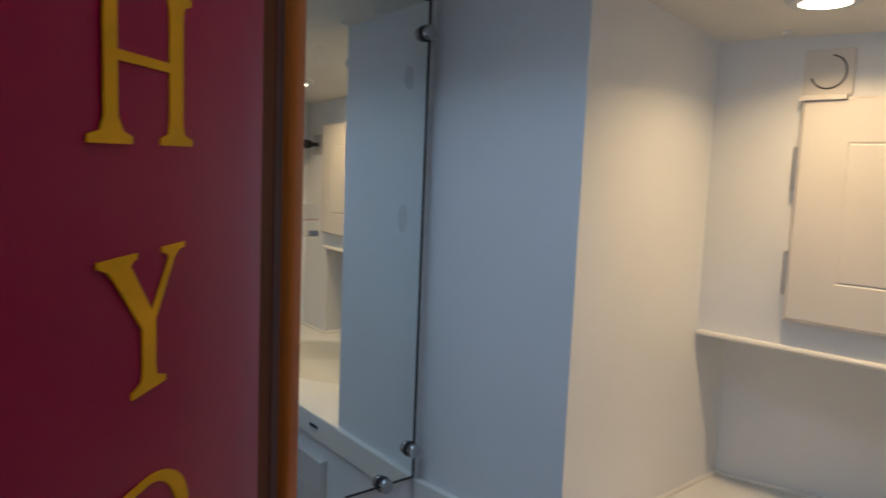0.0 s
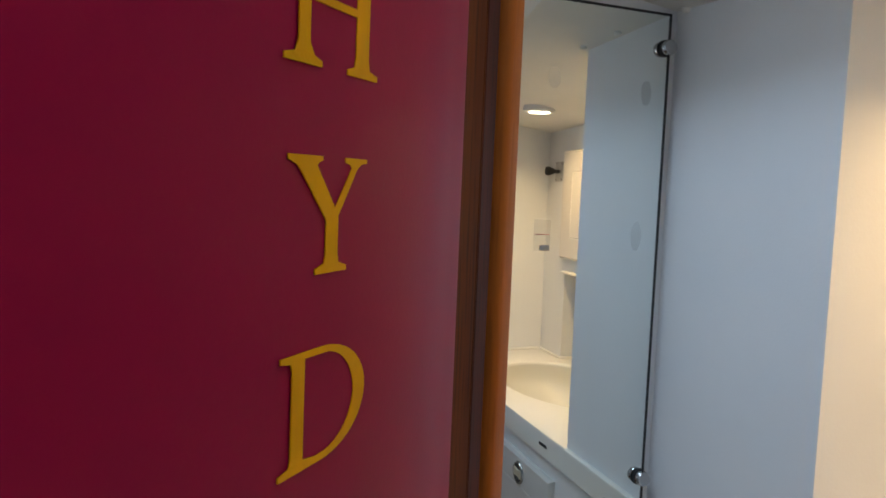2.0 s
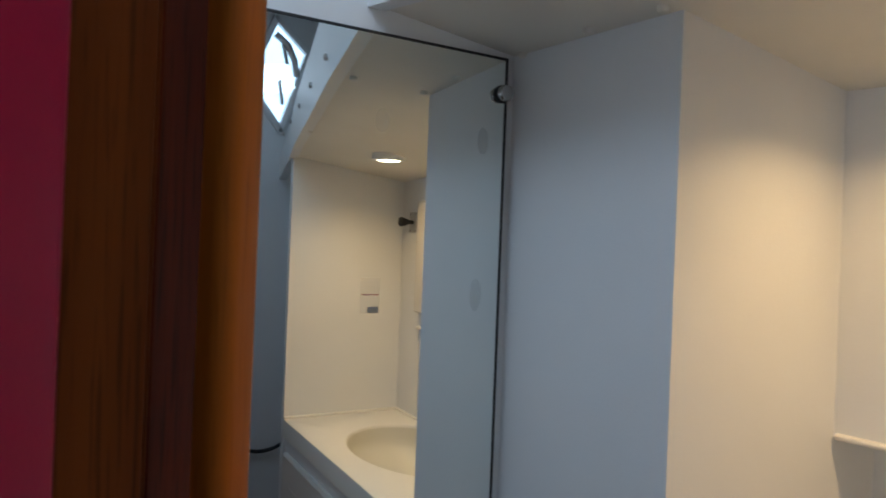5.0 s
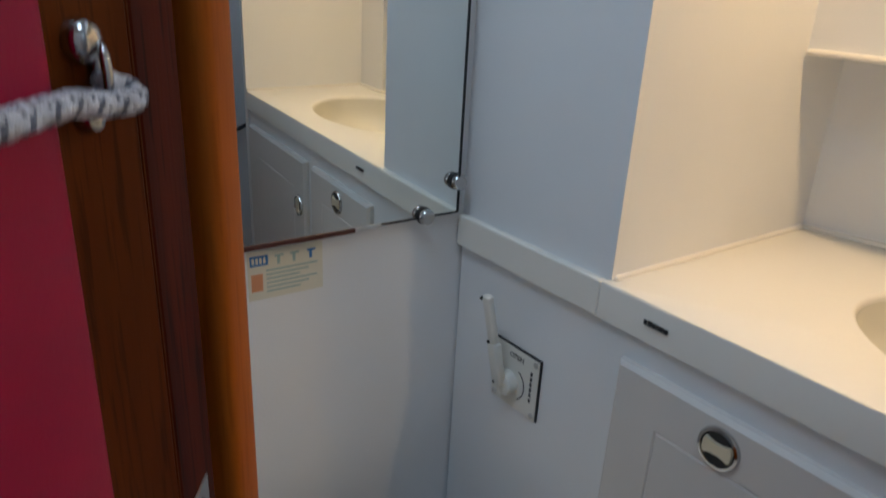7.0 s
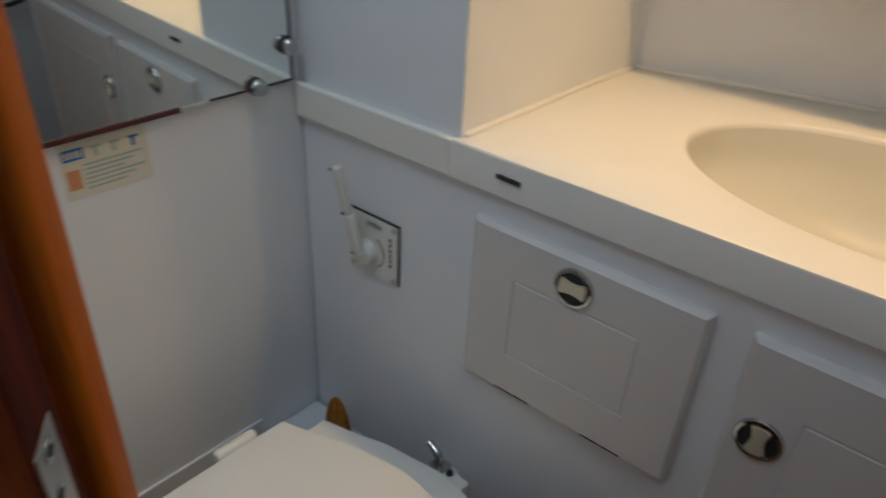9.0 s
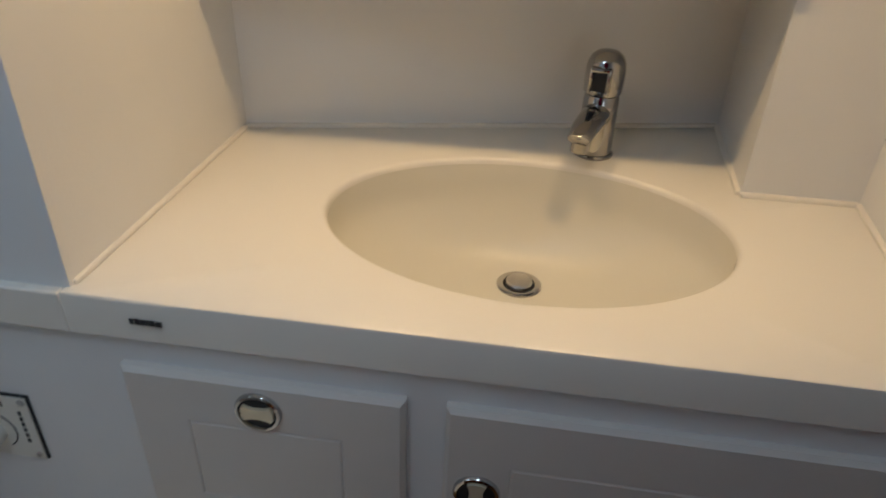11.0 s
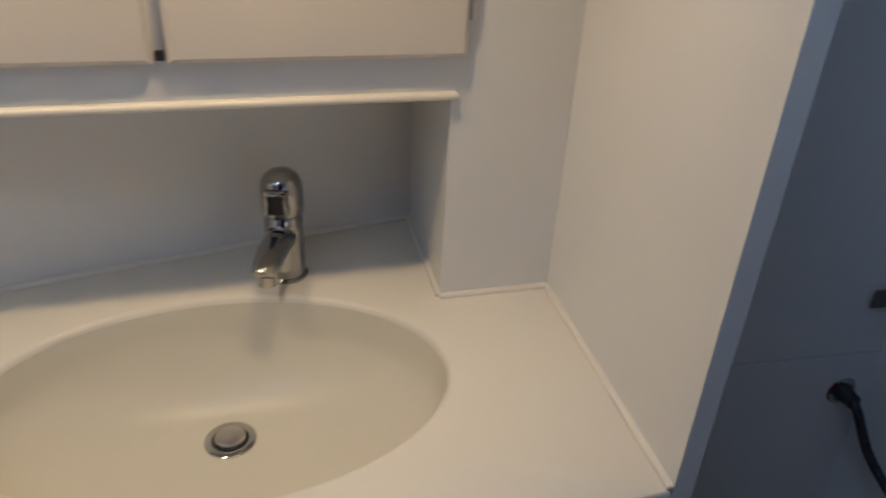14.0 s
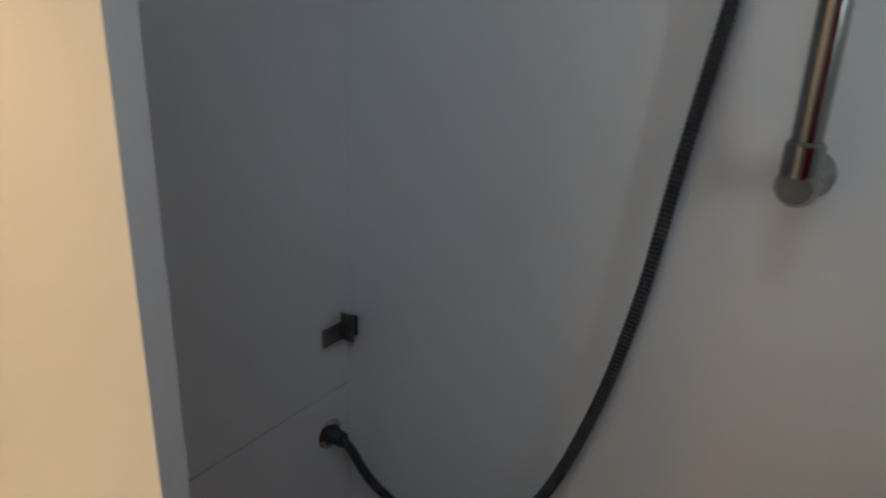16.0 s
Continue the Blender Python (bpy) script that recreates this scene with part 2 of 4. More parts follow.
def from_curve(name, cu, material, parent, m, label):
    tmp = new("tmp", cu)
    me = bpy.data.meshes.new_from_object(tmp.evaluated_get(bpy.context.evaluated_depsgraph_get()))
    bpy.data.objects.remove(tmp)
    w = bmesh.new()
    w.from_mesh(me)
    bmesh.ops.remove_doubles(w, verts=w.verts, dist=1e-5)
    w.to_mesh(me)
    w.free()
    me.transform(m)
    me.materials.clear()
    me.materials.append(material)
    ob = new(name, me)
    if parent is not None:
        ob.parent = parent
    if label:
        ob["label"] = label
    return ob


def frame_axes(o, x, y):
    """Matrix with its origin at o, its x and y axes along x and y."""
    x, y = Vector(x).normalized(), Vector(y).normalized()
    z = x.cross(y)
    return Matrix(((x.x, y.x, z.x, o[0]), (x.y, y.y, z.y, o[1]), (x.z, y.z, z.z, o[2]), (0, 0, 0, 1)))


# ---- plan ----
ZC, XL, XR, XE, TOP = 0.86, 0.275, 1.092, 1.113, 2.12
FV = pose(XL, 0, 0, 0, 0, 2.95)      # vanity front: x along it, y into the cabinet
FB = pose(0.278, 0.314, 0, 0, 0, 4.9)   # upper back wall
FJ = pose(0.4904, -0.5243, 0, 0, 0, -32.5)  # door post: x from its trim to the hinge joint
FT = pose(0.4706, -0.5045, 0, 0, 0, -45)    # rounded trim on the post
FD = pose(0.5485, -0.5615, 0, 0, 0, -44)    # door leaf: x along it from the hinge joint, y towards the room
FVi, FBi = FV.inverted(), FB.inverted()


def ceiling_z(x, y):
    return 1.611 - 0.022 * x - 0.13 * y


# ---- structure ----
setting("floor", boxed(-0.1, 2.0, -2.0, 0.7, -0.06, 0.0), SOLE, "dark varnished teak cabin sole under the toilet", "floor")
wall_mirror = setting("wall_mirror", boxed(-0.06, -0.010, -1.6, 0.0, 0.0, TOP), WHITE, "white laminated wall behind the mirror and toilet", "wall")
setting("wall_vanity", boxed(-0.30, 0.0, 0.0, 0.03, ZC - 0.048, 1.66), WHITE, "white laminated wall panel above and below the ledge", "wall", FV)
setting("wall_nook", prism([(0.2475, 0.004), (0.275, 0.0), (0.270, 0.44), (0.2425, 0.44)], ZC - 0.1, 1.66), WHITE, "white side wall of the washbasin recess", "wall")
setting("wall_right", prism([(XR, 0.036), (XE, 0.037), (XE + 0.006, 0.66), (XR + 0.004, 0.66)], 0.0, 1.70), WHITE, "white partition between washbasin and shower", "wall")
setting("wall_back", boxed(-0.02, 0.678, 0.0, 0.02, 1.1195, 1.66), WHITE, "white wall above the tap recess, holding the cupboard", "wall", FB)
setting("wall_post", prism([(0.951, 0.374), (1.094, 0.383), (1.094, 0.40), (0.969, 0.40), (0.969, 0.66), (0.951, 0.66)], ZC - 0.02, 1.66), WHITE, "white boxed pillar beside the tap recess", "wall")
setting("wall_niche", prism([(0.255, 0.407), (0.960, 0.606), (0.955, 0.625), (0.250, 0.427)], ZC - 0.02, 1.16), WHITE, "white slanting back wall of the tap recess", "wall")
setting("niche_soffit", prism([(0.272, 0.335), (0.952, 0.392), (0.955, 0.61), (0.272, 0.42)], 1.1195, 1.131), WHITE, "white underside over the tap recess", "ceiling")
EDGE = [(-0.05, -0.247), (0.10, -0.212), (0.36, -0.154), (0.63, -0.088), (0.93, -0.016), (1.12, 0.036)]
setting("ceiling", prism(EDGE + [(1.12, 0.46), (-0.05, 0.46)], ceiling_z, lambda x, y: ceiling_z(x, y) + 0.02), CEIL, "beige vinyl ceiling panel sloping over the washbasin", "ceiling")
beam = bmesh.new()
run = EDGE + [(1.32, 0.086), (1.52, 0.135)]
cols = []
for x, y in run:
    zt = 1.83 - 0.13 * x
    cols.append([beam.verts.new(p) for p in ((x, y - 0.003, ceiling_z(x, y) - 0.006), (x, y - 0.003, zt), (x - 0.005, y + 0.02, zt), (x - 0.005, y + 0.02, ceiling_z(x, y) - 0.006))])
for a, b in zip(cols, cols[1:]):
    for k in range(4):
        beam.faces.new((a[k], a[(k + 1) % 4], b[(k + 1) % 4], b[k]))
beam.faces.new(cols[0]), beam.faces.new(cols[-1][::-1])
bmesh.ops.recalc_face_normals(beam, faces=beam.faces)
setting("ceiling_beam", beam, SHOWER, "pale blue-white painted deck beam along the ceiling edge", "beam")
setting("wall_shower_back", boxed(XE, 1.56, 0.253, 0.28, 0.808, TOP), SHOWER, "white gelcoat shower wall with a low joint", "wall")
setting("wall_shower_base", boxed(XE, 1.56, 0.2515, 0.28, 0.0, 0.806), SHOWER, "lower white gelcoat shower wall", "wall")
HX = 1.517
PORT = [(0.128, 1.715), (0.215, 1.985), (0.102, 2.085), (0.012, 1.862)]
FX = frame_axes((HX + 0.015, 0.0, 0.0), (0, 1, 0), (0, 0, 1))
far = outline("wall_shower_side", [[(-0.312, 0.0), (0.28, 0.0), (0.28, TOP), (-0.312, TOP)], PORT], 0.015, SHOWER, None, FX)
tagged(far, "white gelcoat shower side wall with a porthole", "wall", kind="structure")
setting("wall_cabin_side", prism([(HX, -0.312), (HX + 0.03, -0.312), (1.43, -1.62), (1.40, -1.62)], 0.0, TOP), SHOWER, "plain grey-white cabin side wall", "wall")
setting("wall_cabin_end", boxed(-0.06, 1.45, -1.65, -1.60, 0.0, TOP), WHITE, "plain white cabin end wall", "wall")
# Deckhead out of view; its openings are cut where the overhead lamps stand.
hole = lambda x, y, r: [(x - r, y - r), (x + r, y - r), (x + r, y + r), (x - r, y + r)]
deck = outline("ceiling_deck", [[(-0.1, -1.7), (1.6, -1.7), (1.6, 0.3), (-0.1, 0.3)], hole(0.30, -0.74, 0.22), hole(0.76, -0.34, 0.145)], 0.015, WHITE, None, Matrix.Translation((0, 0, TOP + 0.015)))
tagged(deck, "white deckhead out of view with openings for the added lamps", "ceiling", kind="structure")
setting("wall_above", prism([(-0.02, 0.27), (1.56, 0.27), (1.56, 0.30), (-0.02, 0.30)], 1.66, TOP), WHITE, "plain white wall above the ceiling panel", "wall")

# ---- mirror ----
mirror = thing("wall_mirror_glass", "large frameless wall mirror with dark edge and chrome clips", "mirror")
part("glass", boxed(-0.006, 0.0, -0.98, -0.0345, 0.868, 1.602), MIRROR, mirror, "silvered mirror glass")
part("edge", boxed(-0.008, 0.0015, -0.0345, -0.0318, 0.8665, 1.604), DARK, mirror, "black mirror edge")
part("edge", boxed(-0.008, 0.0015, -0.98, -0.0318, 1.602, 1.605), DARK, mirror, "black mirror edge")
part("edge", boxed(-0.008, 0.0015, -0.16, -0.0345, 0.8655, 0.868), DARK, mirror, "black mirror edge")
part("edge", boxed(-0.008, 0.002, -0.98, -0.20, 0.862, 0.868), BROWN, mirror, "brown sealant line under the mirror")
part("edge", boxed(-0.008, 0.001, -0.20, -0.16, 0.864, 0.868), GROUT, mirror)
for y, z in ((-0.040, 1.555), (-0.040, 0.914), (-0.092, 0.870)):
    clip = part("clip", lathe(bmesh.new(), [(0.008, -0.010), (0.008, 0.003), (0.0105, 0.004), (0.0112, 0.006), (0.0112, 0.012), (0.0100, 0.0145), (0.005, 0.0155)], frame_axes((0.0, y, z), (0, 1, 0), (0, 0, 1)), 28), CHROME, mirror, "round chrome mirror clip", smooth=True)
    part("washer", lathe(bmesh.new(), [(0.0122, 0.001), (0.0122, 0.0035), (0.011, 0.004)], frame_axes((0.0, y, z), (0, 1, 0), (0, 0, 1)), 24), DARK, clip)

sticker = thing("instruction_sticker", "cream instruction sticker with blue badge and small pictograms", "sticker")
FS = frame_axes((-0.0098, -0.345, 0.788), (0, 1, 0), (0, 0, 1))
part("sheet", boxed(0, 0.102, 0, 0.068, 0, 0.0005), PAPER, sticker, m=FS)
part("badge", boxed(0.003, 0.027, 0.047, 0.061, 0.0006, 0.0009), BLUEINK, sticker, "blue badge", m=FS)
for k in range(4):
    part("badge_mark", boxed(0.0055 + 0.0050 * k, 0.0085 + 0.0050 * k, 0.050, 0.058, 0.0010, 0.0012), PAPER, sticker, m=FS)
part("warning_patch", boxed(0.004, 0.019, 0.012, 0.036, 0.0006, 0.0009), ORANGEINK, sticker, "faded orange patch", m=FS)
for x in (0.036, 0.057, 0.080):
    part("pictogram", box(boxed(x, x + 0.012, 0.056, 0.059, 0.0006, 0.0009), x + 0.003, x + 0.007, 0.046, 0.056, 0.0006, 0.0009), BLUEINK if x > 0.07 else PALEINK, sticker, m=FS)
for k in range(6):
    part("text_line", boxed(0.024, 0.094 - 0.012 * (k % 3), 0.038 - 0.0058 * k, 0.0402 - 0.0058 * k, 0.0006, 0.0009), PALEINK, sticker, m=FS)

# ---- ledge and vanity ----
ledge = thing("ledge_trim", "white solid-surface ledge strip along the wall", "trim")
part("strip", boxed(-0.283, -0.0065, -0.012, 0.0, ZC - 0.048, ZC, bevel=0.0025), CORIAN, ledge, m=FV)

vanity = thing("vanity_cabinet", "grey-white vanity cabinet with two doors under the worktop", "cabinet")
part("front_panel", boxed(-0.281, 0.812, -0.0015, 0.016, 0.0, ZC - 0.049), WHITE, vanity, "white flush front panel", m=FV)
part("side", boxed(0.0, 0.016, 0.017, 0.34, 0.0, ZC - 0.049), WHITE, vanity, m=FV)
part("bottom", boxed(0.017, 0.81, 0.017, 0.34, 0.10, 0.116), WHITE, vanity, m=FV)


def door_leaf(bm, x0, x1, z0, z1, gx, gz, y1=-0.0016, thick=0.0125):
    """A flat leaf with bevelled edges and a routed rectangular groove, front towards -y."""
    y0 = y1 - thick
    w, g = 0.0022, 0.0016
    xs, zs = [x0, x0 + gx, x0 + gx + w, x0 + gx + 2 * w, x1 - gx - 2 * w, x1 - gx - w, x1 - gx, x1], [z0, z0 + gz, z0 + gz + w, z0 + gz + 2 * w, z1 - gz - 2 * w, z1 - gz - w, z1 - gz, z1]
    bv = 0.005
    def ring(k, y):
        a, b, c, d = xs[k], xs[7 - k], zs[k], zs[7 - k]
        return [bm.verts.new(p) for p in ((a, y, c), (b, y, c), (b, y, d), (a, y, d))]
    outer = [bm.verts.new(p) for p in ((x0, y1, z0), (x1, y1, z0), (x1, y1, z1), (x0, y1, z1))]
    side = [bm.verts.new(p) for p in ((x0, y0 + bv, z0), (x1, y0 + bv, z0), (x1, y0 + bv, z1), (x0, y0 + bv, z1))]
    face = [bm.verts.new(p) for p in ((x0 + bv, y0, z0 + bv), (x1 - bv, y0, z0 + bv), (x1 - bv, y0, z1 - bv), (x0 + bv, y0, z1 - bv))]
    rings = [outer, side, face, ring(1, y0), ring(2, y0 + g), ring(3, y0)]
    for a, b in zip(rings, rings[1:]):
        for k in range(4):
            bm.faces.new((a[k], a[(k + 1) % 4], b[(k + 1) % 4], b[k]))
    bm.faces.new(rings[-1])
    bm.faces.new(outer[::-1])
    bmesh.ops.recalc_face_normals(bm, faces=bm.faces)
    return bm


def latch(parent, x, z, turn, m):
    """Round chrome push latch with a waisted brass-coloured grip across a dark recess."""
    q = m @ Matrix.Translation((x, -0.014, z)) @ Matrix.Rotation(radians(90), 4, "X")
    la = part("latch", lathe(bmesh.new(), [(0.0245, -0.004), (0.0250, 0.0015), (0.0235, 0.0042), (0.0205, 0.0048), (0.0195, 0.0020)], q, 36), CHROME, parent, "round chrome push latch", smooth=True)
    part("recess", lathe(bmesh.new(), [(0.0194, 0.0005), (0.0194, 0.0024)], q, 32), DARK, la)
    grip = bmesh.new()
    n = 12
    top, bot = [], []
    for k in range(n + 1):
        s = -1 + 2 * k / n
        w = 0.0072 + 0.0050 * s * s
        x1 = s * 0.0178
        lim = math.sqrt(max(0.0, 0.0188 ** 2 - x1 * x1))
        top.append((x1, min(w, lim)))
        bot.append((x1, -min(w, lim)))
    pts = [Vector((a, b, 0)) for a, b in bot + top[::-1]]
    R = Matrix.Rotation(radians(turn), 4, "Z")
    lo = [grip.verts.new(q @ R @ Vector((p.x, p.y, 0.0015))) for p in pts]
    hi = [grip.verts.new(q @ R @ Vector((p.x * 0.95, p.y * 0.9, 0.0058))) for p in pts]
    grip.faces.new(hi)
    for k in range(len(pts)):
        grip.faces.new((lo[k], lo[(k + 1) % len(pts)], hi[(k + 1) % len(pts)], hi[k]))
    bmesh.ops.recalc_face_normals(grip, faces=grip.faces)
    part("grip", grip, BRASS, la, "pale brass grip", smooth=True)


d1 = part("door", door_leaf(bmesh.new(), 0.037, 0.332, 0.535, 0.776, 0.064, 0.062), DOORS, vanity, "drop-down cupboard door with routed panel", m=FV)
d2 = part("door", door_leaf(bmesh.new(), 0.372, 0.790, 0.20, 0.776, 0.067, 0.070), DOORS, vanity, "tall cupboard door with routed panel", m=FV)
latch(d1, 0.181, 0.740, 0, FV)
latch(d2, 0.408, 0.664, 90, FV)
for x in (0.088, 0.220):
    part("hinge", boxed(x, x + 0.054, -0.0105, -0.0016, 0.5336, 0.5347), DARK, d1, "dark steel hinge", m=FV)

# worktop with its cut-out for the bowl
worktop = thing("worktop", "cream solid-surface worktop with a moulded oval basin", "worktop")
BC, BA, BB, BR = Vector((0.694, 0.243)), 0.236, 0.160, radians(1.5)
poly = [(0.2675, -0.0105), (XR - 0.002, 0.0345), (1.0945, 0.3825), (0.951, 0.3735), (0.951, 0.604), (0.2705, 0.411)]


def oval(a, sa=1.0, sb=1.0, c=BC):
    x, y = BA * sa * math.cos(a), BB * sb * math.sin(a)
    return c.x + x * math.cos(BR) - y * math.sin(BR), c.y + x * math.sin(BR) + y * math.cos(BR)


def to_edge(a, shrink=0.0):
    """Where the ray from the bowl's middle through the oval's point at a leaves the worktop's outline."""
    px, py = oval(a)
    d = Vector((px, py)) - BC
    best = 9
    for (x0, y0), (x1, y1) in zip(poly, poly[1:] + poly[:1]):
        ex, ey = x1 - x0, y1 - y0
        den = d.x * ey - d.y * ex
        if abs(den) < 1e-9:
            continue
        s = ((x0 - BC.x) * ey - (y0 - BC.y) * ex) / den
        u = ((x0 - BC.x) * d.y - (y0 - BC.y) * d.x) / den
        if s > 0 and -1e-6 <= u <= 1 + 1e-6:
            best = min(best, s)
    p = BC + d * best
    return p - (p - BC).normalized() * shrink


angles = [2 * math.pi * k / 96 for k in range(96)]
for x, y in poly:
    v = Vector((x, y)) - BC
    xr, yr = v.x * math.cos(-BR) - v.y * math.sin(-BR), v.x * math.sin(-BR) + v.y * math.cos(-BR)
    angles.append(math.atan2(yr / BB, xr / BA) % (2 * math.pi))
angles = sorted(set(round(a, 6) for a in angles))
top = bmesh.new()
rings = []
for z, f in ((ZC - 0.0085, lambda a: oval(a)), (ZC - 0.0050, lambda a: oval(a, 1.003, 1.004)), (ZC - 0.0022, lambda a: oval(a, 1.009, 1.013)), (ZC - 0.0006, lambda a: oval(a, 1.018, 1.026)), (ZC, lambda a: oval(a, 1.030, 1.042)), (ZC, lambda a: to_edge(a, 0.004)), (ZC - 0.0012, lambda a: to_edge(a, 0.0012)), (ZC - 0.004, lambda a: to_edge(a)), (ZC - 0.048, lambda a: to_edge(a))):
    rings.append([top.verts.new((*f(a)[:2], z)) for a in angles])
n = len(angles)
for a, b in zip(rings, rings[1:]):
    for k in range(n):
        top.faces.new((a[k], a[(k + 1) % n], b[(k + 1) % n], b[k]))
bmesh.ops.recalc_face_normals(top, faces=top.faces)
part("slab", top, CORIAN, worktop, smooth=True)
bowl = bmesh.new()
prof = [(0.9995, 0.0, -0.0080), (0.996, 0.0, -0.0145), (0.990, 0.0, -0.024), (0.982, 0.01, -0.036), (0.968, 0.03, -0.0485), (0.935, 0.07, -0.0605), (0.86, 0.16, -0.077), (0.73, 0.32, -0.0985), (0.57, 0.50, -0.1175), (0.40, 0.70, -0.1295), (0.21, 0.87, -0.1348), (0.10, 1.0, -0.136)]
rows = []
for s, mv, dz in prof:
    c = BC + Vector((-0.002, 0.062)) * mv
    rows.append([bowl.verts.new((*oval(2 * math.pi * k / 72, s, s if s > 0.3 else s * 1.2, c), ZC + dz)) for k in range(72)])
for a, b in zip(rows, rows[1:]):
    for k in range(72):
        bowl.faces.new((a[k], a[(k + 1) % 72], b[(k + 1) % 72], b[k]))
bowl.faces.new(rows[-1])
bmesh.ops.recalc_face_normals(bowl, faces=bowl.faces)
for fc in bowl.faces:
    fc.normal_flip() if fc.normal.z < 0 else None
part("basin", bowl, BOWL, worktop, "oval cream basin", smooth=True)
DR = Vector((0.690, 0.304, ZC - 0.1362))
drain = part("drain", lathe(bmesh.new(), [(0.030, 0.0), (0.030, 0.0022), (0.0275, 0.0036), (0.0215, 0.0030), (0.0205, 0.0008)], Matrix.Translation(DR), 40), CHROME, worktop, "round chrome drain", smooth=True)
part("drain_gap", lathe(bmesh.new(), [(0.0212, 0.0006), (0.0212, 0.0016)], Matrix.Translation(DR), 32), DARK, drain)
part("plug", lathe(bmesh.new(), [(0.0175, 0.0016), (0.0178, 0.0060), (0.0160, 0.0082), (0.009, 0.0092), (0.002, 0.0095)], Matrix.Translation(DR + Vector((0, 0.001, 0))), 36), STEEL, drain, "steel pop-up plug", smooth=True)
for (x0, y0), (x1, y1) in (((0.2745, 0.005), (0.2715, 0.405)), ((0.2715, 0.4095), (0.949, 0.6015)), ((0.9495, 0.598), (0.9495, 0.373)), ((0.9495, 0.3715), (1.0925, 0.3805)), ((1.0930, 0.380), (1.0905, 0.036))):
    L = math.hypot(x1 - x0, y1 - y0)
    m = pose(x0, y0, ZC, 0, 0, math.degrees(math.atan2(y1 - y0, x1 - x0)))
    part("upstand", boxed(0, L, -0.0050, 0.004, -0.002, 0.0055, bevel=0.0028, seg=3), CORIAN, worktop, m=m, smooth=True)
for k, (x, w, h) in enumerate(((0.062, 0.004, 0.006), (0.0675, 0.005, 0.0065), (0.0735, 0.004, 0.006), (0.0785, 0.003, 0.006), (0.0825, 0.005, 0.006), (0.0885, 0.006, 0.0055))):
    part("maker_mark", boxed(x, x + w, -0.0128, -0.0116, 0.834, 0.834 + h), INK, worktop, "small dark maker's mark", m=FV)

# ---- tap ----
tap = thing("mixer_tap", "chrome single-lever mixer tap standing behind the basin", "tap")
FTAP = pose(0.765, 0.454, ZC, 0, 0, -14) @ Matrix.Diagonal((1.07, 1.07, 0.97, 1))
part("base_ring", lathe(bmesh.new(), [(0.0255, 0.0), (0.0255, 0.003), (0.0235, 0.005)], FTAP, 36), TAPCHROME, tap, smooth=True)
part("body", lathe(bmesh.new(), [(0.0228, 0.003), (0.0225, 0.03), (0.0222, 0.07), (0.0218, 0.086), (0.0200, 0.0895)], FTAP, 40), TAPCHROME, tap, smooth=True)
sp = tube(bmesh.new(), smooth_path([(0, 0.004, 0.056), (0, -0.020, 0.064), (0, -0.050, 0.066), (0, -0.075, 0.064), (0, -0.088, 0.060), (0, -0.094, 0.056)], 5), lambda s: 0.0185 - 0.0055 * s if s < 0.93 else 0.0128 * math.sqrt(max(0.04, 1 - ((s - 0.93) / 0.075) ** 2)), 24)
part("spout", sp, TAPCHROME, tap, m=FTAP, smooth=True)
part("aerator", lathe(bmesh.new(), [(0.0105, 0.038), (0.011, 0.0385), (0.011, 0.056), (0.009, 0.058)], FTAP @ Matrix.Translation((0, -0.080, 0)), 28), TAPCHROME, tap, smooth=True)
part("neck_ring", lathe(bmesh.new(), [(0.0195, 0.088), (0.0195, 0.0925)], FTAP, 36), DARK, tap)
hd = lathe(bmesh.new(), [(0.0225, 0.0915), (0.0238, 0.0935), (0.0242, 0.110), (0.0240, 0.124), (0.0226, 0.134), (0.0190, 0.142), (0.0130, 0.1472), (0.006, 0.1492), (0.001, 0.1495)], FTAP, 40)
handle = part("handle", hd, TAPCHROME, tap, "domed chrome lever handle", smooth=True)
part("slot", boxed(-0.0085, 0.0085, -0.0270, -0.015, 0.099, 0.126, bevel=0.002), DARK, handle, "dark slot in the handle", m=FTAP)
lv = bmesh.new()
box(lv, -0.0125, -0.0085, -0.029, -0.018, 0.098, 0.130, bevel=0.0015)
box(lv, 0.0085, 0.0125, -0.029, -0.018, 0.098, 0.130, bevel=0.0015)
box(lv, -0.0125, 0.0125, -0.030, -0.018, 0.126, 0.132, bevel=0.002)
part("lever", lv, TAPCHROME, handle, m=FTAP, smooth=True)

# ---- wall cupboard over the tap ----
shelf = thing("shelf_moulding", "white rounded shelf moulding under the wall cupboard", "shelf")
part("moulding", boxed(-0.004, 0.681, -0.010, 0.004, 1.1145, 1.1225, bevel=0.0035, seg=3), CORIAN, shelf, m=FB, smooth=True)
cup = thing("wall_cupboard", "recessed wall cupboard with two cream routed doors", "cupboard")
for x0, x1, hx0 in ((0.1235, 0.3815, 0.1205), (0.3945, 0.6855, 0.6885)):
    dl = part("door", door_leaf(bmesh.new(), x0, x1, 1.161, 1.474, 0.064, 0.060, y1=-0.0005, thick=0.016), DOORS, cup, "cream cupboard door with routed panel", m=FB)
    for z in (1.198, 1.345):
        part("hinge", tube(bmesh.new(), [(hx0, -0.010, z), (hx0, -0.010, z + 0.020), (hx0, -0.010, z + 0.042), (hx0, -0.010, z + 0.062)], 0.0032, 10), STEEL, dl, "dark steel pin hinge", m=FB, smooth=True)
part("catch", boxed(0.3840, 0.3920, -0.008, 0.0, 1.163, 1.171), DARK, cup, "small black catch", m=FB)
